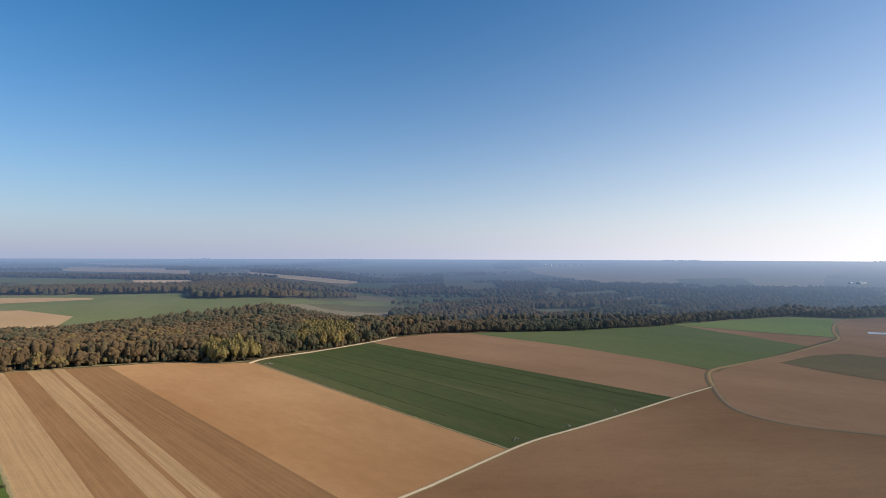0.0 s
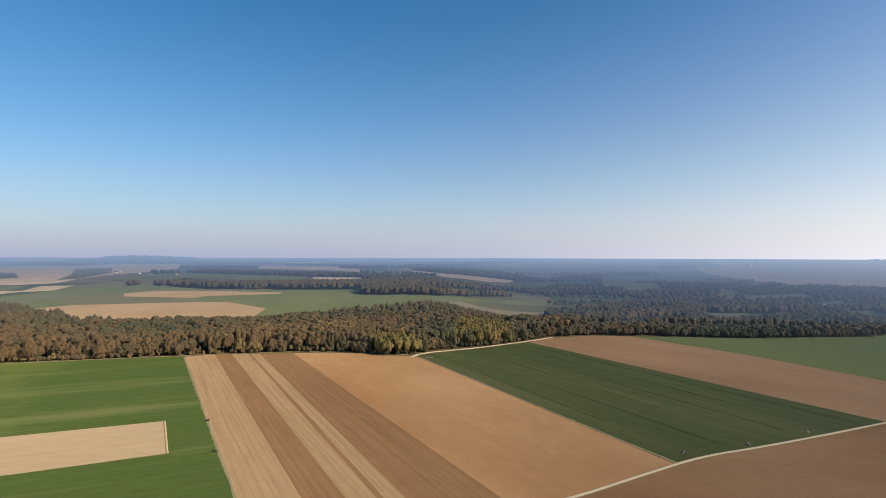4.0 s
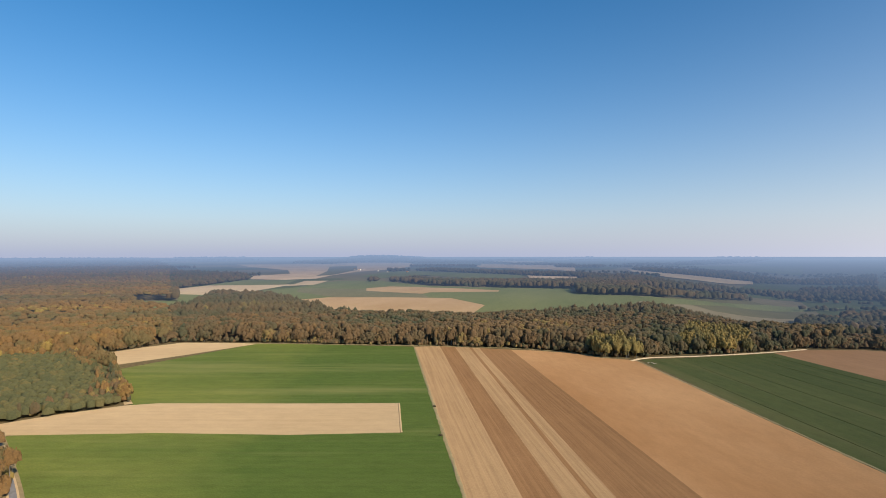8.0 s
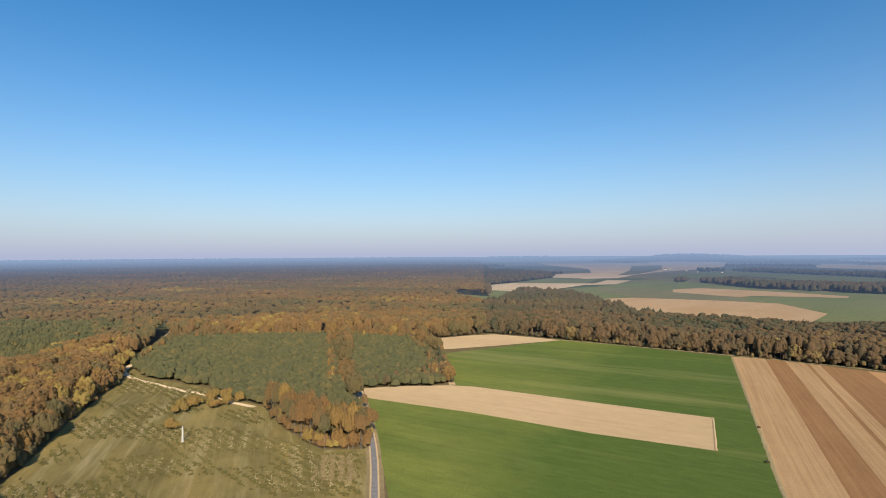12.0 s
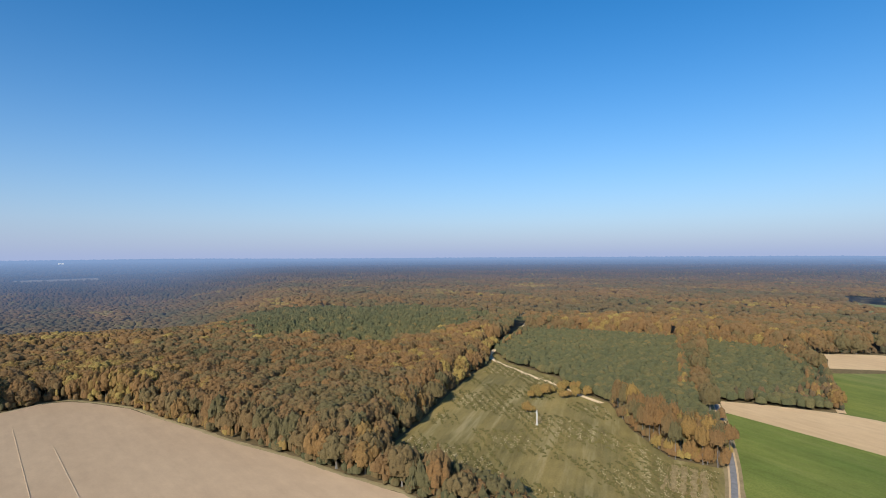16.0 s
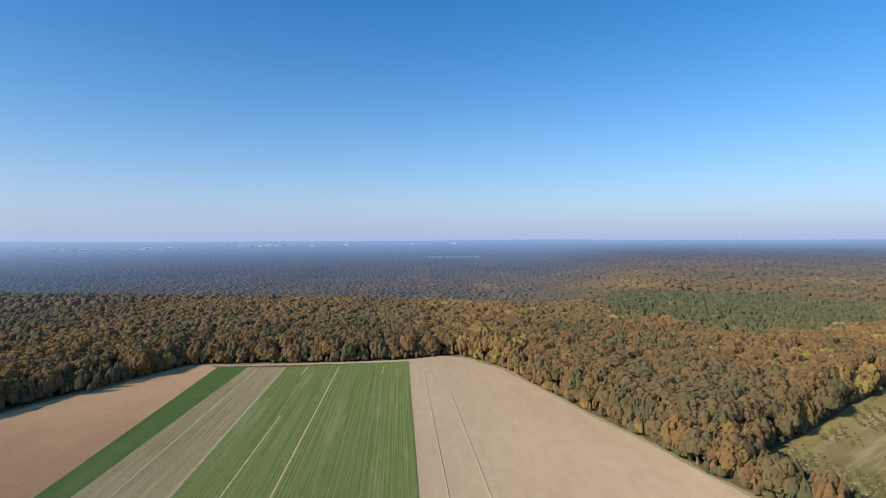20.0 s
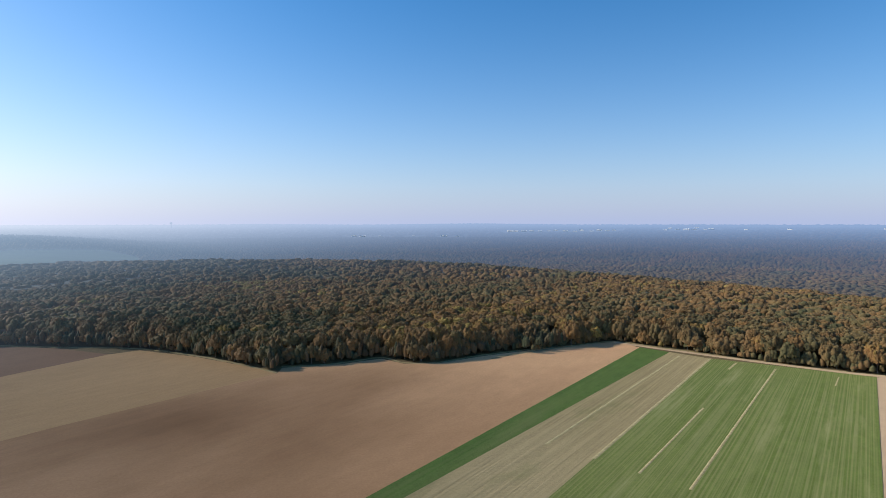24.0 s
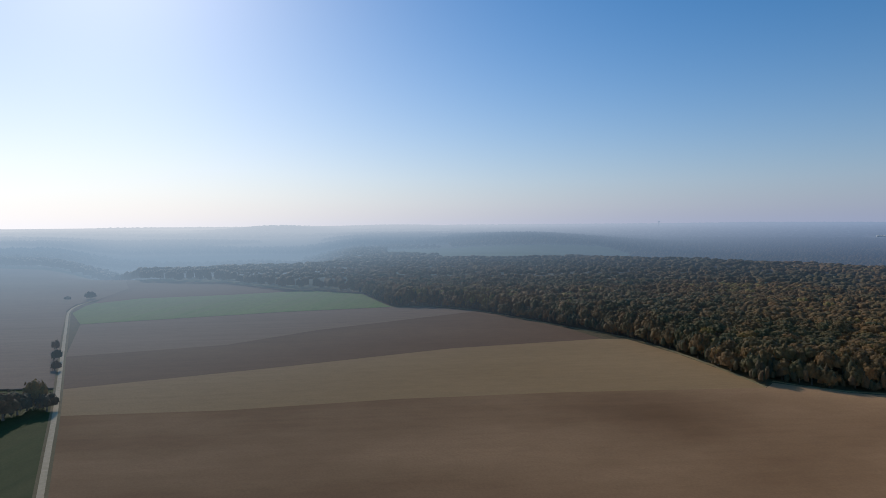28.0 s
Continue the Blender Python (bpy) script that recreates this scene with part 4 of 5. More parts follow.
BORDER = crop("dry_border_grass", (0.24, 0.19, 0.085), (0.38, 0.29, 0.145), 0, 0, far=True)
for line, wide, label in ((BORDER_A, 1.6, "dry uneven grass border between stubble and crop"), (BORDER_B, 2.0, "dry grass border of the dark green crop"),
                          (EDGE_D[9:], 2.6, "dry grassy border along the wood"),
                          (EDGE_E, 2.4, "dry grassy border along the wood"), (EDGE_F, 2.0, "dry grassy border along the wood"),
                          (EDGE_G[:9], 2.4, "dry grassy border along the wood"), (EDGE_B[:7], 2.4, "dry grassy border along the wood")):
    ribbon("grass_border", line, wide, BORDER, label, "verge", 0.22, 0.05, 0.45, step=2.5)


# ---- trees ----
def ico(sub):
    bm = bmesh.new()
    bmesh.ops.create_icosphere(bm, subdivisions=sub, radius=1)
    v = np.array([p.co[:] for p in bm.verts])
    f = np.array([[q.index for q in p.verts] for p in bm.faces])
    bm.free()
    return v, f


ICO1 = ico(1)
v_, f_ = ICO1
DOME = (v_, f_[[v_[q][:, 2].mean() > -0.5 for q in f_]])     # without the underside


def crown_lumps(seed, lumps, sub, cards, size=0.33, core=True):
    """A crown in a unit box (x, y within 1, z from 0 to 1): rounded clumps over a broad dome, with leaf sprays; each clump has a shade of its own."""
    r = np.random.default_rng(seed)
    verts, faces, shade, base = [], [], [], 0
    v0, f0 = sub
    out_of = 0.98 - size
    for k in range(lumps):
        a = k * 2.4 + r.uniform(-0.4, 0.4)
        lift = math.asin(min(1, -0.25 + 1.25 * (k + 0.6) / lumps)) if lumps > 1 else 1.2
        s = size * r.uniform(0.78, 1.3)
        rad = out_of * r.uniform(0.84, 1.1)
        c = np.array([rad * math.cos(lift) * math.cos(a), rad * math.cos(lift) * math.sin(a), 0.42 + 0.5 * rad * math.sin(lift)])
        v = v0 * (1 + r.uniform(-0.14, 0.14, (len(v0), 1))) * s * np.array([1, 1, 0.82]) + c
        verts.append(v)
        faces.append(f0 + base)
        shade.append(np.full(len(v), r.normal(0, 0.05)))
        base += len(v)
    if core:
        v = v0 * (1 + r.uniform(-0.15, 0.15, (len(v0), 1))) * np.array([0.80, 0.80, 0.44]) + np.array([0, 0, 0.44])
        verts.append(v)
        faces.append(f0 + base)
        shade.append(np.zeros(len(v)))
        base += len(v)
    solid = np.concatenate(verts)
    for k in range(cards):
        p = solid[r.integers(len(solid))]
        out = (p - np.array([0, 0, 0.3]))
        out = out / (np.linalg.norm(out) + 1e-6) + r.normal(0, 0.38, 3)
        side = np.cross(out, r.normal(0, 1, 3))
        side /= np.linalg.norm(side) + 1e-6
        up = np.cross(side, out)
        up /= np.linalg.norm(up) + 1e-6
        s = r.uniform(0.07, 0.17)
        c = p + out * 0.05
        verts.append(np.stack([c + side * s, c + up * s * 1.2, c - side * s]))
        faces.append(np.array([[base, base + 1, base + 2]]))
        shade.append(np.full(3, r.normal(0, 0.09)))
        base += 3
    v, f = np.concatenate(verts), np.concatenate(faces)
    v[:, 2] = (v[:, 2] - v[:, 2].min()) / np.ptp(v[:, 2])
    return v, f, np.concatenate(shade)


NEAR_CROWNS = [crown_lumps(s, 12, DOME, 130, 0.29) for s in range(8)]
MID_CROWNS = [crown_lumps(s + 40, 4, DOME, 14, 0.46, False) for s in range(8)]


def simple_crown(seed):
    """A far crown: one uneven dome."""
    r = np.random.default_rng(seed)
    v, f = DOME
    v = v * (1 + r.uniform(-0.2, 0.2, (len(v), 1))) * np.array([1.05, 1.05, 0.6])
    v[:, 2] = (v[:, 2] - v[:, 2].min()) / np.ptp(v[:, 2])
    return v, f, np.zeros(len(v))


PAIR_CROWNS = [crown_lumps(s + 120, 2, DOME, 3, 0.62, False) for s in range(8)]
FAR_CROWNS = [simple_crown(s + 80) for s in range(8)]


def tiny_crown(seed):
    """A crown of the distance: a low uneven dome of a few faces."""
    r = np.random.default_rng(seed)
    a = np.arange(5) * 2 * math.pi / 5 + r.uniform(-0.2, 0.2, 5)
    rim = np.stack([np.cos(a), np.sin(a), np.full(5, 0.45)], -1) * r.uniform(0.8, 1.15, (5, 1))
    v = np.vstack([[[r.uniform(-0.2, 0.2), r.uniform(-0.2, 0.2), 1.0]], rim, [[0, 0, 0.0]]])
    f = [(0, 1 + k, 1 + (k + 1) % 5) for k in range(5)] + [(6, 1 + (k + 1) % 5, 1 + k) for k in range(5)]
    return v, np.array(f), np.zeros(len(v))


TINY_CROWNS = [tiny_crown(s + 160) for s in range(8)]


def trunk_shape(sides=5):
    """A unit trunk with a flare, a slight lean and two forks."""
    verts, faces = [], []
    rings = ((0, 0, 0, 1.5), (0.02, 0.01, 0.12, 1.0), (0.05, -0.02, 0.55, 0.75), (0.02, 0.03, 1.0, 0.35))
    for x, y, z, s in rings:
        for k in range(sides):
            a = 2 * math.pi * k / sides
            verts.append((x + s * math.cos(a), y + s * math.sin(a), z))
    for n in range(3):
        for k in range(sides):
            a, c = n * sides + k, n * sides + (k + 1) % sides
            faces += [(a, c, c + sides), (a, c + sides, a + sides)]
    return np.array(verts), np.array(faces)


TRUNK = trunk_shape()


def scatter(name, x, y, tall, wide, tint, crowns, material, label, bare=0.25, category="woodland", trunks=False):
    """One stretch of wood: every tree a crown of its own shape, size and tint standing on the ground."""
    n = len(x)
    if not n:
        return None
    z = height(x, y)
    pick, spin = rng.integers(0, len(crowns), n), rng.uniform(0, 2 * math.pi, n)
    vs, fs, ts, base = [], [], [], 0
    for k, (cv, cf, cs) in enumerate(crowns):
        at = np.where(pick == k)[0]
        c, s = np.cos(spin[at])[:, None], np.sin(spin[at])[:, None]
        w, h = wide[at][:, None], tall[at][:, None]
        low = bare[at][:, None] if np.ndim(bare) else bare
        v = np.stack([(cv[:, 0] * c - cv[:, 1] * s) * w + x[at][:, None], (cv[:, 0] * s + cv[:, 1] * c) * w + y[at][:, None],
                      z[at][:, None] + h * (low + (1 - low) * cv[:, 2])], -1)
        vs.append(v.reshape(-1, 3))
        fs.append((cf[None] + (np.arange(len(at)) * len(cv))[:, None, None]).reshape(-1, 3) + base)
        ts.append(np.clip(tint[at][:, None] + cs[None], 0.0, 1.0).ravel())
        base += len(at) * len(cv)
    me = mesh_from(name, np.concatenate(vs), np.concatenate(fs), material, True, np.concatenate(ts))
    ob = tagged(new(name, me), label, category, kind="stuff")
    if trunks:
        tv, tf = TRUNK
        w = wide[:, None] * 0.05
        v = np.stack([tv[:, 0] * w + x[:, None], tv[:, 1] * w + y[:, None], z[:, None] - 0.3 + tall[:, None] * 0.7 * tv[:, 2]], -1)
        f = (tf[None] + (np.arange(n) * len(tv))[:, None, None]).reshape(-1, 3)
        t = new("trunks", mesh_from("trunks", v.reshape(-1, 3), f, bark))
        t.parent = ob
        tagged(t, "grey trunks under the crowns", kind="stuff")
    return ob


def grid_points(step, r0, r1, az0, az1):
    """Jittered points between two distances and two azimuths (degrees, counted to the left)."""
    n = int(2 * r1 / step)
    u = (np.arange(n) + 0.5) * step - r1
    x, y = [a.ravel() for a in np.meshgrid(u, u)]
    x, y = x + rng.uniform(-0.42, 0.42, len(x)) * step, y + rng.uniform(-0.42, 0.42, len(y)) * step
    r, az = np.hypot(x, y), np.degrees(np.arctan2(-x, y))
    keep = (r > r0) & (r < r1) & ((az - az0) % 360 < az1 - az0)
    return x[keep], y[keep]


def to_line(x, y, line):
    """The distance of points to a line of corners."""
    best = np.full(len(x), 1e9)
    for (x0, y0), (x1, y1) in zip(line, line[1:]):
        dx, dy = x1 - x0, y1 - y0
        u = np.clip(((x - x0) * dx + (y - y0) * dy) / (dx * dx + dy * dy + 1e-9), 0, 1)
        best = np.minimum(best, np.hypot(x - x0 - u * dx, y - y0 - u * dy))
    return best


OPEN = EDGE_A + EDGE_B + EDGE_C + EDGE_D + EDGE_E + EDGE_F + EDGE_G
EDGE = OPEN
HOLES = (FAR_TAN, FAR_LEFT, FAR_GREEN_F, FAR_LIGHT, FAR_GREEN_B, FAR_PALE_C, FAR_MEADOW, FAR_PINK_A, FAR_PINK_B, FAR_PINK_C, FAR_PALE_D, FAR_PALE_E, VALLEY_PALE,
         VALLEY_GREEN, PLATEAU_PINK, GLADE_A, GLADE_B, GLADE_C, GLADE_D, GLADE_E, GLADE_F, GLADE_G, PLATEAU_FIELD, FAR_WEDGE, FAR_GAP, TAN_CORNER)
FAR_WOODS = (WOOD_LEFT, WOOD_STRIP, WOOD_VILLAGE, WOOD_SKY, WOOD_BELT, WOOD_MID, WOOD_VALLEY)


def cloud(x, y, scale, seed=0.0):
    """Smooth random values from 0 to 1 over the plane, a few hundred metres wide."""
    a = np.sin(x / scale + 1.3 * seed) * np.cos(y / scale * 1.13 + seed) + 0.6 * np.sin(x / scale * 2.1 - y / scale * 1.7 + seed)
    return 0.5 + 0.31 * a


def in_any(x, y, polys):
    hit = np.zeros(len(x), bool)
    for p in polys:
        hit |= inside(x, y, p)
    return hit


def wooded(x, y):
    """Where trees stand: outside the open fields, and, beyond the belt, in the woods of the far country."""
    r, az = np.hypot(x, y), np.degrees(np.arctan2(-x, y)) % 360
    ok = ~inside(x, y, OPEN)
    for h in HOLES:
        ok &= ~inside(x, y, h)
    ok &= to_line(x, y, CLR_TRACK) > 5
    signed = np.where(az > 300, az - 360, az)
    for tx, ty in TOWN_A + TOWN_B:
        tr = math.hypot(tx, ty)
        ok &= ~((np.abs(x * ty - y * tx) / tr < 60) & (x * tx + y * ty > 0) & (r > tr - 140) & (r < tr + 50))
    belt = np.interp(signed, (-60, -45, -41, -38, -34.7, -30.4, -25.6, -22.5, -15, -8, -2, 4, 9, 14, 22, 30, 44, 47, 50, 53, 60, 64), (1080, 1050, 1010, 950, 930, 845, 760, 715, 650, 650, 690, 760, 830, 800, 700, 610, 640, 700, 850, 1000, 1150, 5000))
    valley = (r < 2350) & (cloud(x, y, 130, 2) > 0.2) & (cloud(x, y, 47, 6) > 0.3)
    rest = np.where(signed < 5 * np.sin(r / 140) - 2, valley, (cloud(x, y, 330, 5) > 0.8) & (r > 2900)) | ((r > 2800) & (cloud(x, y * 0.4, 210, 1) > 0.72))
    country = (signed < 64) & (r > belt)
    south = (signed > 226) & (r > 1100)
    ok &= np.where(country, rest | in_any(x, y, FAR_WOODS), True)
    ok &= np.where(south, cloud(x, y, 240, 3) > 0.45, True)
    return ok | (inside(x, y, WOOD_ROW) & ~inside(x, y, FAR_LEFT))


def rim_low(x, y):
    """Trees are lower along the plateau's rim, above the valley."""
    az = np.degrees(np.arctan2(-x, y))
    return np.where((az < 0) & (az > -70) & (to_line(x, y, EDGE_A[:12]) < 95), 0.55, 1.0)


def tints(x, y, low, high, spread=0.16):
    return np.clip(low + (high - low) * cloud(x, y, 60, 4) + rng.normal(0, spread, len(x)), 0.01, 0.99)


PLANTED = (PLANT_L, PLANT_R)


def in_stand(x, y):
    """The green stand, with an uneven border."""
    return inside(x + 16 * np.sin(y / 17) + 9 * np.sin(y / 5.3 + x / 9), y + 14 * np.cos(x / 13) + 9 * np.cos(x / 6.1), GREEN_STAND)


sectors = ((-60, 16, leaf_dusk, leaf_far_dusk, 0.15, 0.78, "mixed dark green and brown wood in autumn"),
           (16, 62, leaf_dusk, leaf_far_dusk, 0.22, 0.85, "belt of dark autumn broadleaf trees"),
           (62, 140, leaf_autumn, leaf_far, 0.32, 0.92, "rust-brown autumn broadleaf forest"),
           (140, 200, leaf_autumn, leaf_far, 0.30, 0.85, "brown and olive autumn broadleaf forest"),
           (200, 300, leaf_autumn, leaf_far, 0.28, 0.82, "dark brown autumn forest against the light"))
singles = []
NEAR_EDGE = 325
for az0, az1, near_m, far_m, lo, hi, label in sectors:
    # near woods, crown by crown
    x, y = grid_points(6.9, 150, 640, az0, az1)
    keep = wooded(x, y) & ~in_any(x, y, PLANTED + (TALL_BLOCK, GOLD_A, GOLD_B)) & ~in_stand(x, y)
    x, y = x[keep], y[keep]
    rim = np.minimum(to_line(x, y, EDGE), np.minimum(to_line(x, y, PLANT_L + PLANT_L[:1]), to_line(x, y, PLANT_R)))
    keep = rim > 2.2
    x, y, rim = x[keep], y[keep], rim[keep]
    tall = rng.uniform(14, 17.5, len(x)) * (0.9 + 0.2 * cloud(x, y, 22, 8)) * np.where(rim < 7, rng.uniform(0.62, 0.95, len(x)), 1)
    wide = rng.uniform(4.4, 6.6, len(x))
    low_edge = (to_line(x, y, EDGE_D[5:10]) < 15) & (np.hypot(x, y) < 230)
    tall = np.where(low_edge, tall * 0.5, tall)
    tall = tall * rim_low(x, y)
    tint = tints(x, y, lo, hi)
    r = np.hypot(x, y)
    low = np.interp(rim, (0, 7, 12, 24), (0.03, 0.08, 0.32, 0.62))
    single = (rim < 9) & (r < 400)
    single &= r < NEAR_EDGE
    singles += [(*s, near_m) for s in zip(x[single], y[single], tall[single], wide[single], tint[single])]
    front = (r < 430) & ~single
    scatter("woodland_front", x[front], y[front], tall[front], wide[front], tint[front], NEAR_CROWNS, near_m, label, low[front], trunks=True)
    back = r >= 430
    edge = back & (rim < 9)
    scatter("woodland_edge", x[edge], y[edge], tall[edge], wide[edge] * 1.15, tint[edge], NEAR_CROWNS, near_m, label, low[edge], trunks=True)
    deep = back & ~edge
    scatter("woodland_deep", x[deep], y[deep], tall[deep], wide[deep], tint[deep], MID_CROWNS, near_m, label, low[deep])
    # farther woods
    x, y = grid_points(9.8, 640, 1500, az0, az1)
    keep = wooded(x, y) & ~in_any(x, y, PLANTED) & ~in_stand(x, y)
    x, y = x[keep], y[keep]
    near = np.hypot(x, y) < 900
    for part_of in (near, ~near):
        px, py = x[part_of], y[part_of]
        low = np.where((to_line(px, py, EDGE) < 16) | (az1 < 64), 0.06, 0.66)
        scatter("far_woodland", px, py, rng.uniform(14, 18, len(px)) * (0.88 + 0.24 * cloud(px, py, 30, 8)) * rim_low(px, py), rng.uniform(4.6, 7.0, len(px)), tints(px, py, lo, hi, 0.11),
                PAIR_CROWNS if part_of is near else FAR_CROWNS, far_m, label + ", far off", low)
    # the woods of the distance, in larger clumps
    x, y = grid_points(15.5, 1500, 3000, az0, az1)
    keep = wooded(x, y)
    x, y = x[keep], y[keep]
    scatter("distant_woodland", x, y, rng.uniform(10, 17, len(x)), rng.uniform(6.5, 10.5, len(x)), tints(x, y, lo, hi, 0.12), TINY_CROWNS, far_m,
            label + ", in the distance", 0.0)
    x, y = grid_points(36, 3000, 4800, az0, az1)
    keep = wooded(x, y)
    x, y = x[keep], y[keep]
    scatter("distant_woodland", x, y, rng.uniform(6, 11, len(x)), rng.uniform(14, 24, len(x)), tints(x, y, lo, hi, 0.08), TINY_CROWNS, far_m,
            label + ", near the horizon", 0.0)

# shrubs and low branches that close the wood's edge down to the ground
closed = (EDGE_F, EDGE_G[:9])
for line, m, lo, hi in ((EDGE_A[9:], leaf_dusk, 0.1, 0.8), (EDGE_B, leaf_dusk, 0.1, 0.9), (EDGE_C[2:8], leaf_autumn, 0.3, 0.9),
                        (EDGE_D, leaf_autumn, 0.1, 0.95), (PLANT_L[:5], leaf_autumn, 0.3, 0.8), (PLANT_R[:4], leaf_autumn, 0.3, 0.8), (EDGE_E, leaf_autumn, 0.1, 0.8), (EDGE_F, leaf_dusk, 0.1, 0.7), (EDGE_G[:9], leaf_dusk, 0.1, 0.7)):
    px, py = [], []
    for (x0, y0), (x1, y1) in zip(line, line[1:]):
        n = max(1, int(math.hypot(x1 - x0, y1 - y0) / 0.5))
        u = rng.uniform(0, 1, n)
        px.append(x0 + (x1 - x0) * u)
        py.append(y0 + (y1 - y0) * u)
    x, y = np.concatenate(px) + rng.normal(0, 3.2, sum(map(len, px))), np.concatenate(py) + rng.normal(0, 3.2, sum(map(len, py)))
    keep = wooded(x, y) & (to_line(x, y, line) > 0.7)
    x, y = x[keep], y[keep]
    deep = np.minimum(to_line(x, y, line), 6)
    scatter("edge_thicket", x, y, rng.uniform(1.8, 4.2, len(x)) * (2.0 if line in closed else 1.0) + deep * 1.0, rng.uniform(1.4, 2.7, len(x)), tints(x, y, lo, hi, 0.24), PAIR_CROWNS, m,
            "thicket of shrubs and low branches at the wood's edge", 0.0, "thicket")

# hedgerows and lines of trees between the far fields
px, py = [], []
for k in range(46):
    far, az = rng.uniform(1300, 3000), math.radians(rng.uniform(-42, 30))
    lean, half = az + rng.normal(0, 0.5), rng.uniform(50, 170) * (0.6 + far / 2400)
    n = int(2 * half / 9)
    u = np.sort(rng.uniform(-half, half, n))
    px.append(-math.sin(az) * far + u * math.cos(lean) + rng.normal(0, 5, n))
    py.append(math.cos(az) * far + u * math.sin(lean) + rng.normal(0, 5, n))
x, y = np.concatenate(px), np.concatenate(py)
keep = ~in_any(x, y, HOLES + (FAR_GREEN, FAR_GREEN_D, FAR_GREEN_E)) & ~inside(x, y, OPEN)
x, y = x[keep], y[keep]
scatter("hedgerows", x, y, rng.uniform(7, 14, len(x)), rng.uniform(4, 7.5, len(x)), tints(x, y, 0.0, 0.5), FAR_CROWNS, leaf_far_dusk,
        "dark hedgerows and lines of trees between the far fields", 0.0, "hedgerow")

# the row of round trees on the plateau's rim
px, py = [], []
for (x0, y0), (x1, y1) in zip(EDGE_A[1:10], EDGE_A[2:11]):
    n = max(1, int(math.hypot(x1 - x0, y1 - y0) / 2.2))
    u = rng.uniform(0, 1, n)
    px.append(x0 + (x1 - x0) * u + rng.normal(0, 2.5, n))
    py.append(y0 + (y1 - y0) * u + rng.normal(0, 2.5, n))
x, y = np.concatenate(px), np.concatenate(py)
scatter("rim_trees", x, y, rng.uniform(5.5, 10.5, len(x)), rng.uniform(2.6, 4.4, len(x)), tints(x, y, 0.05, 0.7), NEAR_CROWNS, leaf_far_dusk,
        "row of round trees on the plateau's rim", 0.05)

# the young plantation: low, even and dull green
x, y = grid_points(3.4, 250, 620, 50, 100)
keep = in_any(x, y, PLANTED) & (rng.uniform(0, 1, len(x)) > 0.06)
x, y = x[keep], y[keep]
scatter("plantation", x, y, rng.uniform(4.6, 6.4, len(x)), rng.uniform(1.9, 2.8, len(x)), np.clip(rng.normal(0.45, 0.2, len(x)), 0, 0.99), FAR_CROWNS,
        leaf_oak, "even young plantation of dull green trees", 0.08)
x, y = grid_points(6.2, 300, 900, 85, 125)
keep = in_stand(x, y)
x, y = x[keep], y[keep]
scatter("green_stand", x, y, rng.uniform(14.0, 16.5, len(x)), rng.uniform(3.0, 4.6, len(x)), np.clip(rng.normal(0.4, 0.25, len(x)), 0, 0.99), MID_CROWNS,
        leaf_oak, "dull green stand of younger trees in the forest", 0.45)


# ---- single trees along the wood's edge ----
def crown_mesh(k, material):
    v, f, s = NEAR_CROWNS[k]
    return mesh_from("crown", v, f, material, True, np.full(len(v), -1.0))


crown_cache = {}
trunk_me = mesh_from("trunk", *TRUNK, bark)


def tree(x, y, tall, wide, kind, material, label, group, bare=0.12, name="tree"):
    """A broadleaf tree: an Empty at its foot, a tapered trunk and a crown of uneven clumps."""
    key = (kind, material.name)
    if key not in crown_cache:
        crown_cache[key] = crown_mesh(kind, material)
    foot = tagged(new(name), label, "tree", group)
    foot.matrix_basis = pose(x, y, float(height(x, y)) - 0.05, 0, 0, random.uniform(0, 360))
    foot.empty_display_size = 1
    t = new("trunk", trunk_me)
    t.parent, t.scale = foot, (wide * 0.055, wide * 0.055, tall * 0.7)
    c = new("crown", crown_cache[key])
    c.parent, c.location, c.scale = foot, (0, 0, tall * bare), (wide, wide, tall * (1 - bare))
    return foot


random.shuffle(singles)
for n, (x, y, tall, wide, tint, m) in enumerate(singles):
    tree(x, y, tall, wide, n % 8, m, "autumn broadleaf tree at the wood's edge", "trees of the wood's edge", 0.1)


# ---- things in and beside the fields ----
def part(name, bm, material, parent, label=""):
    me = bpy.data.meshes.new(name)
    bm.to_mesh(me)
    bm.free()
    me.materials.append(material)
    ob = new(name, me)
    ob.parent = parent
    return tagged(ob, label)


def base_of(x, y, name, label, category, group="", turn=0.0, lift=0.0):
    e = tagged(new(name), label, category, group)
    e.matrix_basis = pose(x, y, float(height(x, y)) + lift, 0, 0, turn)
    return e


def tube(bm, line, sides=8):
    """A tapered round limb along (x, y, z, radius) stations."""
    rings = []
    for x, y, z, r in line:
        rings.append([bm.verts.new((x + r * math.cos(2 * math.pi * k / sides), y + r * math.sin(2 * math.pi * k / sides), z)) for k in range(sides)])
    for a, c in zip(rings, rings[1:]):
        for k in range(sides):
            bm.faces.new((a[k], a[(k + 1) % sides], c[(k + 1) % sides], c[k]))
    bm.faces.new(rings[-1])
    bm.faces.new(rings[0][::-1])


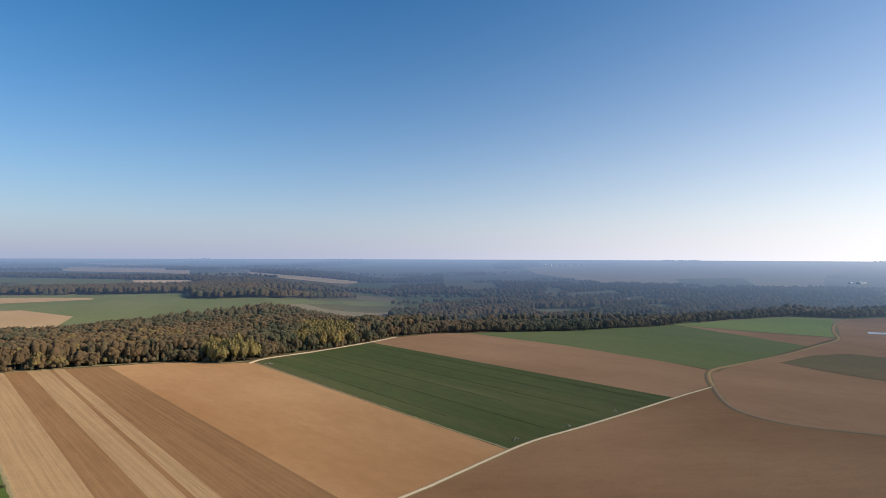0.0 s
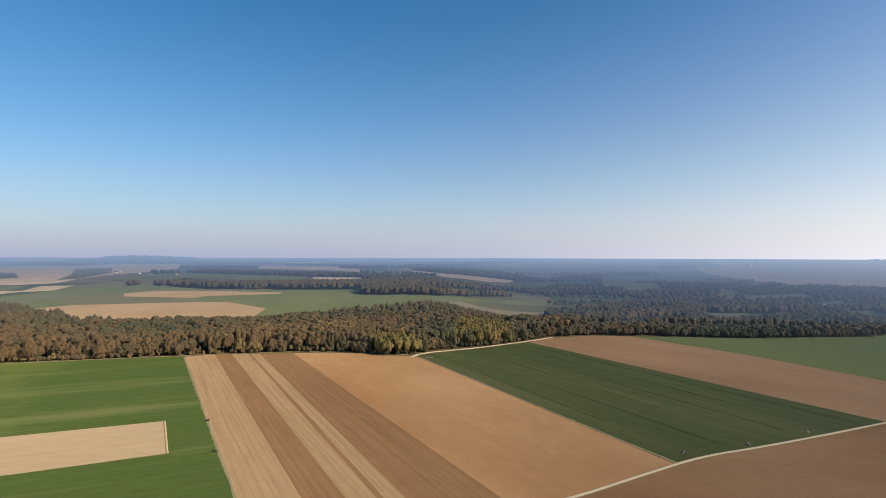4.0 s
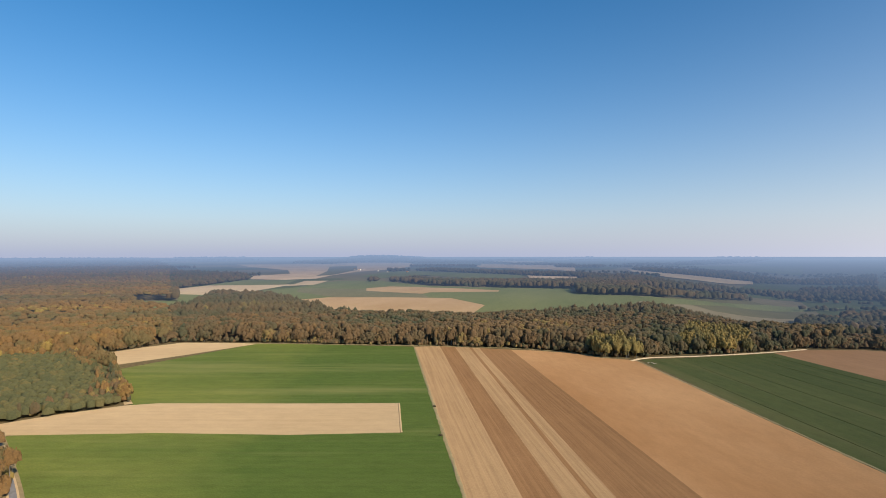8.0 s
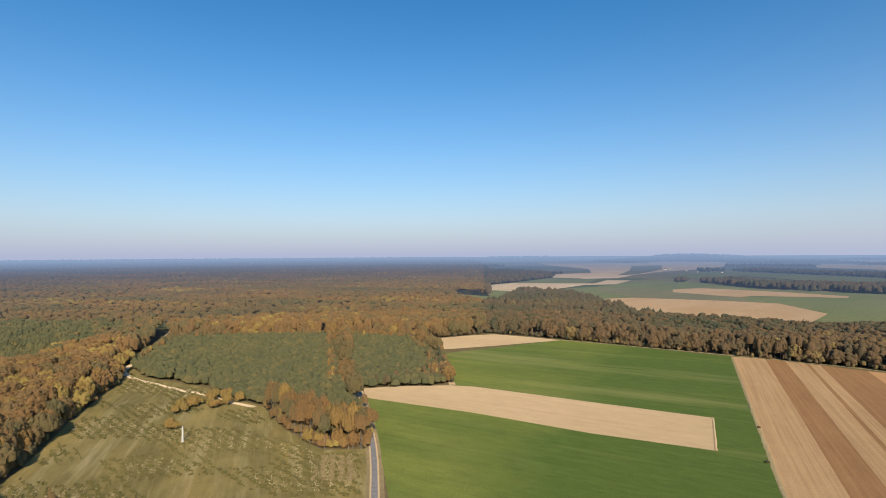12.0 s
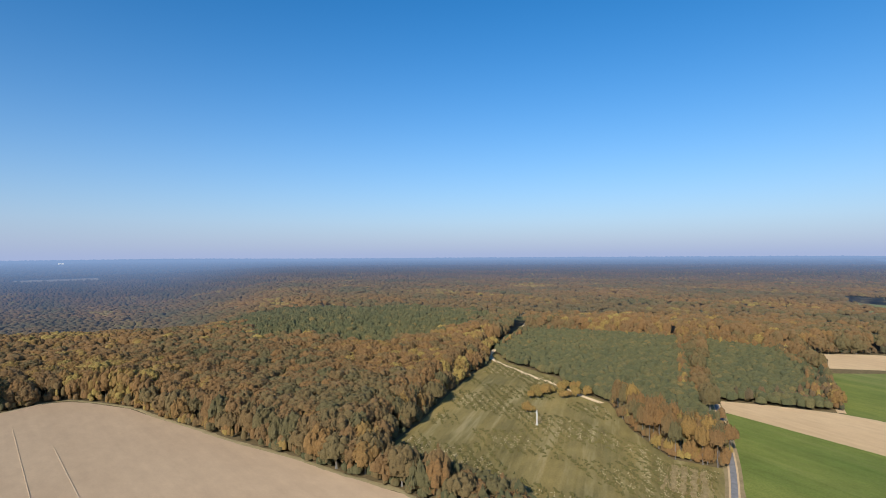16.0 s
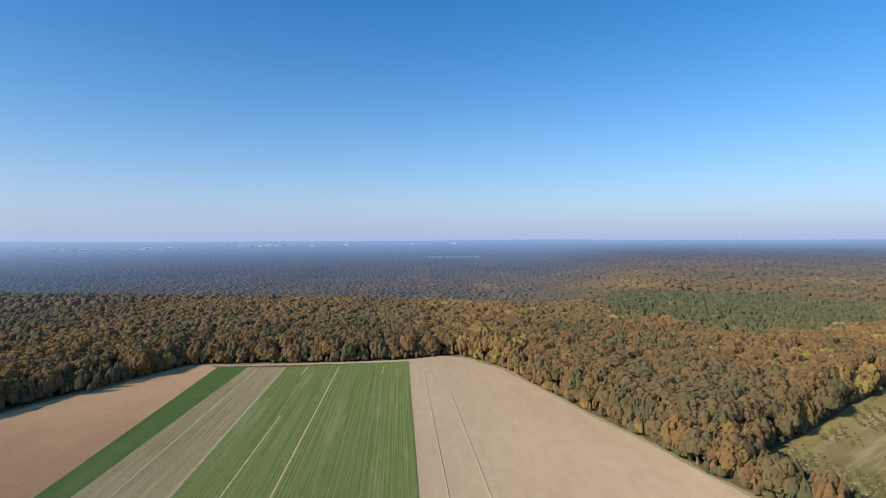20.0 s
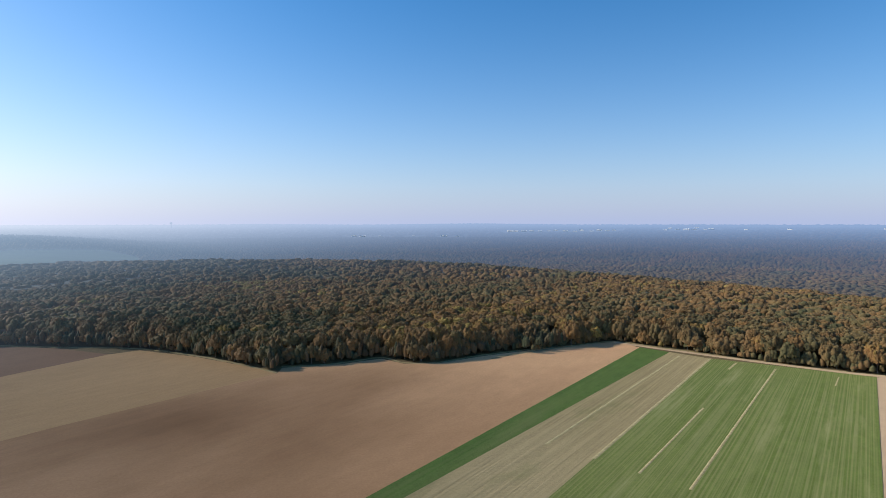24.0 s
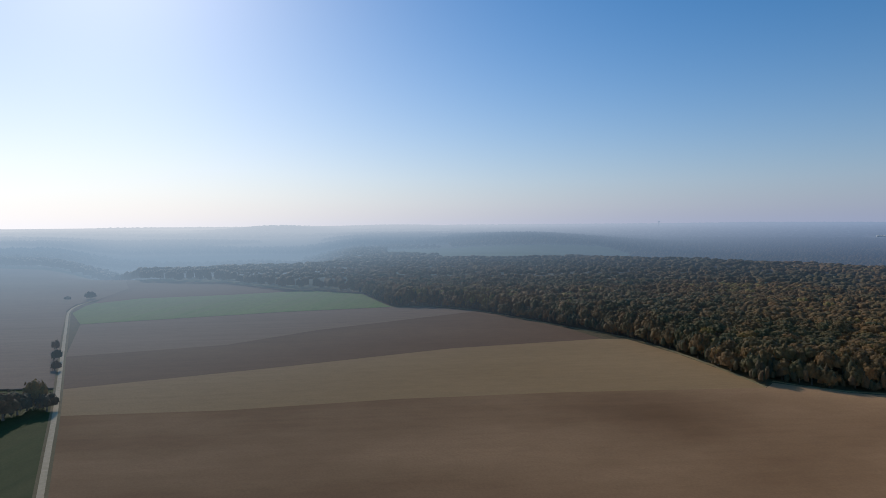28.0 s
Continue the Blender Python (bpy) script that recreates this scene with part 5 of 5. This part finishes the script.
# the barkless dead trunk that was left standing in the clearing
dead_wood, nt, b = mat("bleached_wood")
nt.links.new(mix(nt, noise_at(nt, 1.2, 4, 0, (1, 1, 0.2)), (0.50, 0.45, 0.37), (0.70, 0.66, 0.58)), b.inputs["Base Color"])
snag = base_of(*POLE, "dead_trunk", "bleached barkless dead trunk upright in the clearing", "dead tree")
bm = bmesh.new()
tube(bm, ((0, 0, -0.2, 0.75), (0.02, 0, 0.5, 0.42), (0.08, 0.03, 2.4, 0.36), (0.0, 0.06, 4.4, 0.34), (-0.05, 0.0, 6.0, 0.32), (0.12, 0.05, 6.9, 0.2)))
part("stem", bm, dead_wood, snag)
for z, a in ((2.9, 0.4), (4.7, 2.6), (5.6, 4.4)):
    bm = bmesh.new()
    bmesh.ops.create_cone(bm, cap_ends=True, segments=6, radius1=0.12, radius2=0.05, depth=0.7,
                          matrix=pose(0.55 * math.cos(a), 0.55 * math.sin(a), z, 0, 62, math.degrees(a)))
    part("branch_stub", bm, dead_wood, snag)

# the last tall trees between the clearing and the road: slim, with bare lower stems
x, y = grid_points(3.7, 180, 340, 60, 100)
keep = inside(x, y, TALL_BLOCK)
for n, (px, py) in enumerate(zip(x[keep], y[keep])):
    tall_one = random.random() < 0.85
    tree(float(px), float(py), random.uniform(14, 18.5) if tall_one else random.uniform(6, 10), random.uniform(2.3, 3.5), n % 8,
         leaf_gold if n % 5 == 0 else leaf_autumn, "slim rust-brown tree with a bare lower stem beside the clearing", "tall trees by the road",
         random.uniform(0.22, 0.42) if tall_one else 0.06)

# golden shrubs along the clearing's track
for n, (x, y) in enumerate(SHRUBS):
    for k in range(3):
        tree(x + random.uniform(-4, 4), y + random.uniform(-4, 4), random.uniform(4.0, 7.0), random.uniform(2.0, 3.2), (n + k) % 8, leaf_gold,
             "golden yellow young tree in the clearing", "golden trees of the clearing", 0.1)

# golden stands in the dark belt
x, y = grid_points(7.0, 300, 800, -5, 40)
keep = in_any(x, y, (GOLD_A, GOLD_B)) & ~inside(x, y, OPEN)
x, y = x[keep], y[keep]
scatter("poplar_stand", x, y, rng.uniform(13, 17.5, len(x)), rng.uniform(4.2, 6.2, len(x)), np.clip(rng.normal(0.45, 0.25, len(x)), 0, 0.99), NEAR_CROWNS,
        leaf_poplar, "stands of golden poplars in the dark wood", 0.1, trunks=True)

# trees beside the straight farm track
for x, y, h, w, m, label in (
        (BUSH[0] + 3, BUSH[1] + 6, 13, 7.5, leaf_dusk, "broad dark hedge tree beside the farm track"),
        (BUSH[0] - 4, BUSH[1] + 16, 12, 7.0, leaf_dusk, "broad dark hedge tree beside the farm track"),
        (BUSH[0] + 12, BUSH[1] + 22, 13, 7.0, leaf_dusk, "broad dark hedge tree beside the farm track"),
        (BUSH[0] + 7, BUSH[1] + 1, 11, 6.5, leaf_dusk, "broad dark hedge tree beside the farm track"),
        (BUSH[0] + 11, BUSH[1] + 12, 13, 7.0, leaf_dusk, "broad dark hedge tree beside the farm track"),
        (BUSH[0] + 3, BUSH[1] + 30, 12, 7.0, leaf_dusk, "broad dark hedge tree beside the farm track"),
        (BUSH2[0] - 1, BUSH2[1] + 3, 9, 5.0, leaf_dusk, "rounded dark bush overhanging the farm track"),
        (BUSH2[0] + 8, BUSH2[1] + 6, 13, 5.0, leaf_gold, "yellow-topped tree beside the farm track"),
        (ROW1[0], ROW1[1], 7, 2.6, leaf_dusk, "small roadside tree beside the farm track"),
        (ROW2[0], ROW2[1], 8, 2.8, leaf_dusk, "small roadside tree beside the farm track"),
        (ROW3[0], ROW3[1], 8, 2.6, leaf_dusk, "small roadside tree beside the farm track"),
        (LONE[0], LONE[1], 10, 6.0, leaf_dusk, "lone round tree where the farm track bends"),
        (LONE[0] + 14, LONE[1] + 18, 5, 3.5, leaf_dusk, "low bush near the bend of the farm track")):
    tree(x, y, h, w, random.randrange(8), m, label, "trees by the farm track", 0.04)

# felling brash in the clearing: low heaps of pale dry stems laid in rough windrows
brash_m = gravel("dry_brash", (0.32, 0.25, 0.125), (0.46, 0.37, 0.20))
tuft_m = crop("clearing_tufts", (0.105, 0.095, 0.030), (0.19, 0.155, 0.050))
v0, f0 = ICO1


def litter(name, count, size, flat, material, label, poly, turn, pitch=9.0, bare=0.40):
    """Low uneven heaps strewn in rough rows over a plot."""
    xs, ys = np.array(poly)[:, 0], np.array(poly)[:, 1]
    x, y = rng.uniform(xs.min(), xs.max(), count), rng.uniform(ys.min(), ys.max(), count)
    c, s = math.cos(radians(turn)), math.sin(radians(turn))
    u, w = x * c + y * s, -x * s + y * c
    w = np.round(w / pitch) * pitch + rng.normal(0, pitch * 0.16, count)
    x, y = u * c - w * s, u * s + w * c
    keep = inside(x, y, poly) & (cloud(x, y, 14, 3) > bare) & (to_line(x, y, poly + poly[:1]) > 4)
    x, y = x[keep], y[keep]
    n = len(x)
    a = rng.normal(radians(turn), 0.5, n)
    long = rng.uniform(0.8, 2.4, n) * size
    v = v0[None] * (1 + rng.uniform(-0.3, 0.3, (n, len(v0), 1)))
    px, py = v[..., 0] * long[:, None], v[..., 1] * size * 0.55
    vx = px * np.cos(a)[:, None] - py * np.sin(a)[:, None] + x[:, None]
    vy = px * np.sin(a)[:, None] + py * np.cos(a)[:, None] + y[:, None]
    vz = np.maximum(v[..., 2], -0.3) * size * flat + 0.25
    f = (f0[None] + (np.arange(n) * len(v0))[:, None, None]).reshape(-1, 3)
    me = mesh_from(name, np.stack([vx, vy, vz], -1).reshape(-1, 3), f, material, True)
    return tagged(new(name, me), label, "ground litter", kind="stuff")


litter("brash_heaps", 20000, 0.30, 0.40, brash_m, "pale dry felling brash strewn in rows over the clearing", CLEARING, along(EDGE_D[4], EDGE_D[1]) + 90, 5.0, 0.58)
litter("grass_tufts", 15000, 0.5, 0.8, tuft_m, "rough olive tufts and saplings in the clearing", CLEARING, along(EDGE_C[4], EDGE_C[7]) + 90, 4.0)

sapling_m = gravel("dry_sapling_stems", (0.17, 0.125, 0.055), (0.31, 0.235, 0.115))
litter("sapling_rows", 2600, 0.45, 1.5, sapling_m, "rows of planted saplings with dry pale stems", SAPLINGS, along(SAPLINGS[1], SAPLINGS[2]) + 90, 3.2, 0.2)

# low bushes on the field border
for x, y in LONE_BUSH:
    tree(x, y, 1.3, 0.9, 3, leaf_dusk, "low dark bush on the field border", "bushes of the field border", 0.0, "bush")

# stones cleared from the field, heaped where the tracks meet
stone_m = gravel("field_stone", (0.34, 0.28, 0.20), (0.50, 0.43, 0.33))


def stone_heap(x, y, count, wide, label):
    e = base_of(x, y, "stone_heap", label, "heap", "stone heaps of the fields", lift=0.1)
    for k in range(count):
        bm = bmesh.new()
        bmesh.ops.create_icosphere(bm, subdivisions=1, radius=random.uniform(0.2, 0.5))
        for v in bm.verts:
            v.co *= random.uniform(0.75, 1.2)
        a, d = random.uniform(0, 6.28), wide * math.sqrt(random.random())
        bmesh.ops.transform(bm, matrix=pose(d * math.cos(a), d * math.sin(a) * 0.5, max(0.1, 0.7 - 0.3 * d)), verts=bm.verts[:])
        part("stone", bm, stone_m, e)


stone_heap(*RUBBLE[0], 14, 3.2, "heap of pale field stones where the tracks meet")
for x, y in HEAPS:
    stone_heap(x, y, 4, 2.2, "few pale field stones at the edge of the crop")

# the water tower on the skyline
tower = base_of(*TOWER_AT[0], "water_tower", "slender white concrete water tower on the skyline", "water tower")
tower_m, nt, b = mat("white_concrete")
paint_haze(nt, b, 1200, 2500)
nt.links.new(mix(nt, noise_at(nt, 0.3, 3), (0.70, 0.70, 0.68), (0.82, 0.82, 0.80)), b.inputs["Base Color"])
bm = bmesh.new()
tube(bm, ((0, 0, -2, 4.5), (0, 0, 3, 3.6), (0, 0, 30, 3.2)), 16)
part("shaft", bm, tower_m, tower)
bm = bmesh.new()
tube(bm, ((0, 0, 29, 3.3), (0, 0, 35, 8.5), (0, 0, 41, 9.0), (0, 0, 43.5, 4.0), (0, 0, 44, 0.8)), 16)
part("tank", bm, tower_m, tower)

# white heap cover in the brown field
sheet, nt, b = mat("white_film", 0.4)
nt.links.new(mix(nt, noise_at(nt, 0.5, 3), (0.70, 0.71, 0.72), (0.84, 0.84, 0.83)), b.inputs["Base Color"])
ribbon("covered_heap", TARP, 5.0, sheet, "long low heap under white plastic film in the field", "heap", 0.3, 1.6, 0.1, kind="")

# ---- far houses ----
wall_m, nt, b = mat("pale_render")
nt.links.new(mix(nt, noise_at(nt, 0.2, 3), (0.62, 0.60, 0.55), (0.78, 0.76, 0.70)), b.inputs["Base Color"])
paint_haze(nt, b, 1500, 5000, 0)
roof_m, nt, b = mat("tiled_roof")
nt.links.new(mix(nt, noise_at(nt, 0.4, 3), (0.20, 0.10, 0.07), (0.30, 0.16, 0.11)), b.inputs["Base Color"])
paint_haze(nt, b, 1500, 5000, 0)
glass_m, nt, b = mat("dark_panes", 0.2)
b.inputs["Base Color"].default_value = (0.04, 0.05, 0.06, 1)


def box(bm, x0, x1, y0, y1, z0, z1):
    bmesh.ops.create_cube(bm, size=1, matrix=Matrix.Translation(((x0 + x1) / 2, (y0 + y1) / 2, (z0 + z1) / 2)) @ Matrix.Diagonal((x1 - x0, y1 - y0, z1 - z0, 1)))


def house_proto(long, wide, eaves, ridge, name, label, category, group):
    """A plain house: walls with gables, an overhanging pitched roof, windows and a door."""
    e = tagged(new(name), label, category, group)
    bm = bmesh.new()
    prof = ((-wide / 2, -1), (wide / 2, -1), (wide / 2, eaves), (0, ridge - 0.2), (-wide / 2, eaves))
    a = [bm.verts.new((-long / 2, y, z)) for y, z in prof]
    c = [bm.verts.new((long / 2, y, z)) for y, z in prof]
    bm.faces.new(a[::-1])
    bm.faces.new(c)
    for k in range(5):
        bm.faces.new((a[k], a[(k + 1) % 5], c[(k + 1) % 5], c[k]))
    bmesh.ops.recalc_face_normals(bm, faces=bm.faces[:])
    part("wall", bm, wall_m, e)
    for side in (-1, 1):
        bm = bmesh.new()
        pts = ((side * (wide / 2 + 0.5), eaves - 0.3), (0, ridge), (0, ridge + 0.25), (side * (wide / 2 + 0.5), eaves))
        a = [bm.verts.new((-long / 2 - 0.4, y, z)) for y, z in pts]
        c = [bm.verts.new((long / 2 + 0.4, y, z)) for y, z in pts]
        bm.faces.new(a[::-1])
        bm.faces.new(c)
        for k in range(4):
            bm.faces.new((a[k], a[(k + 1) % 4], c[(k + 1) % 4], c[k]))
        bmesh.ops.recalc_face_normals(bm, faces=bm.faces[:])
        part("roof", bm, roof_m if category == "house" else wall_m, e)
        for k in (-0.3, 0.0, 0.3):
            bm = bmesh.new()
            box(bm, k * long - 0.6, k * long + 0.6, side * wide / 2 - 0.05, side * wide / 2 + 0.05, 1.0, 2.3)
            part("window", bm, glass_m, e)
    return e


def settle(proto, x, y, turn, size):
    ob = copy_thing(proto, pose(x, y, float(height(x, y)), 0, 0, turn))
    ob.scale = (size, size, size)
    return ob


protos = [house_proto(12, 8, 4.0, 7.5, "house", "pale rendered village house with a tiled roof", "house", "houses of the far villages"),
          house_proto(16, 9, 5.0, 8.5, "house", "long pale farmhouse with a tiled roof", "house", "houses of the far villages"),
          house_proto(46, 22, 8.0, 10.5, "warehouse", "long white warehouse in the far plain", "warehouse", "white buildings of the far plain")]
for k, (x, y) in enumerate(VILLAGE_A + VILLAGE_B):
    settle(protos[k % 2], x, y, random.uniform(0, 180), random.uniform(0.5, 0.75))
for k, (x, y) in enumerate(TOWN_A + TOWN_B + WAREHOUSES):
    settle(protos[2], x, y, math.degrees(math.atan2(-x, y)) + random.uniform(-15, 15) + (55 if y > 0 else 0), random.uniform(0.35, 0.85) if y < 3000 else random.uniform(0.25, 0.4))
for p in protos:
    for o in (*p.children_recursive, p):
        bpy.data.objects.remove(o)
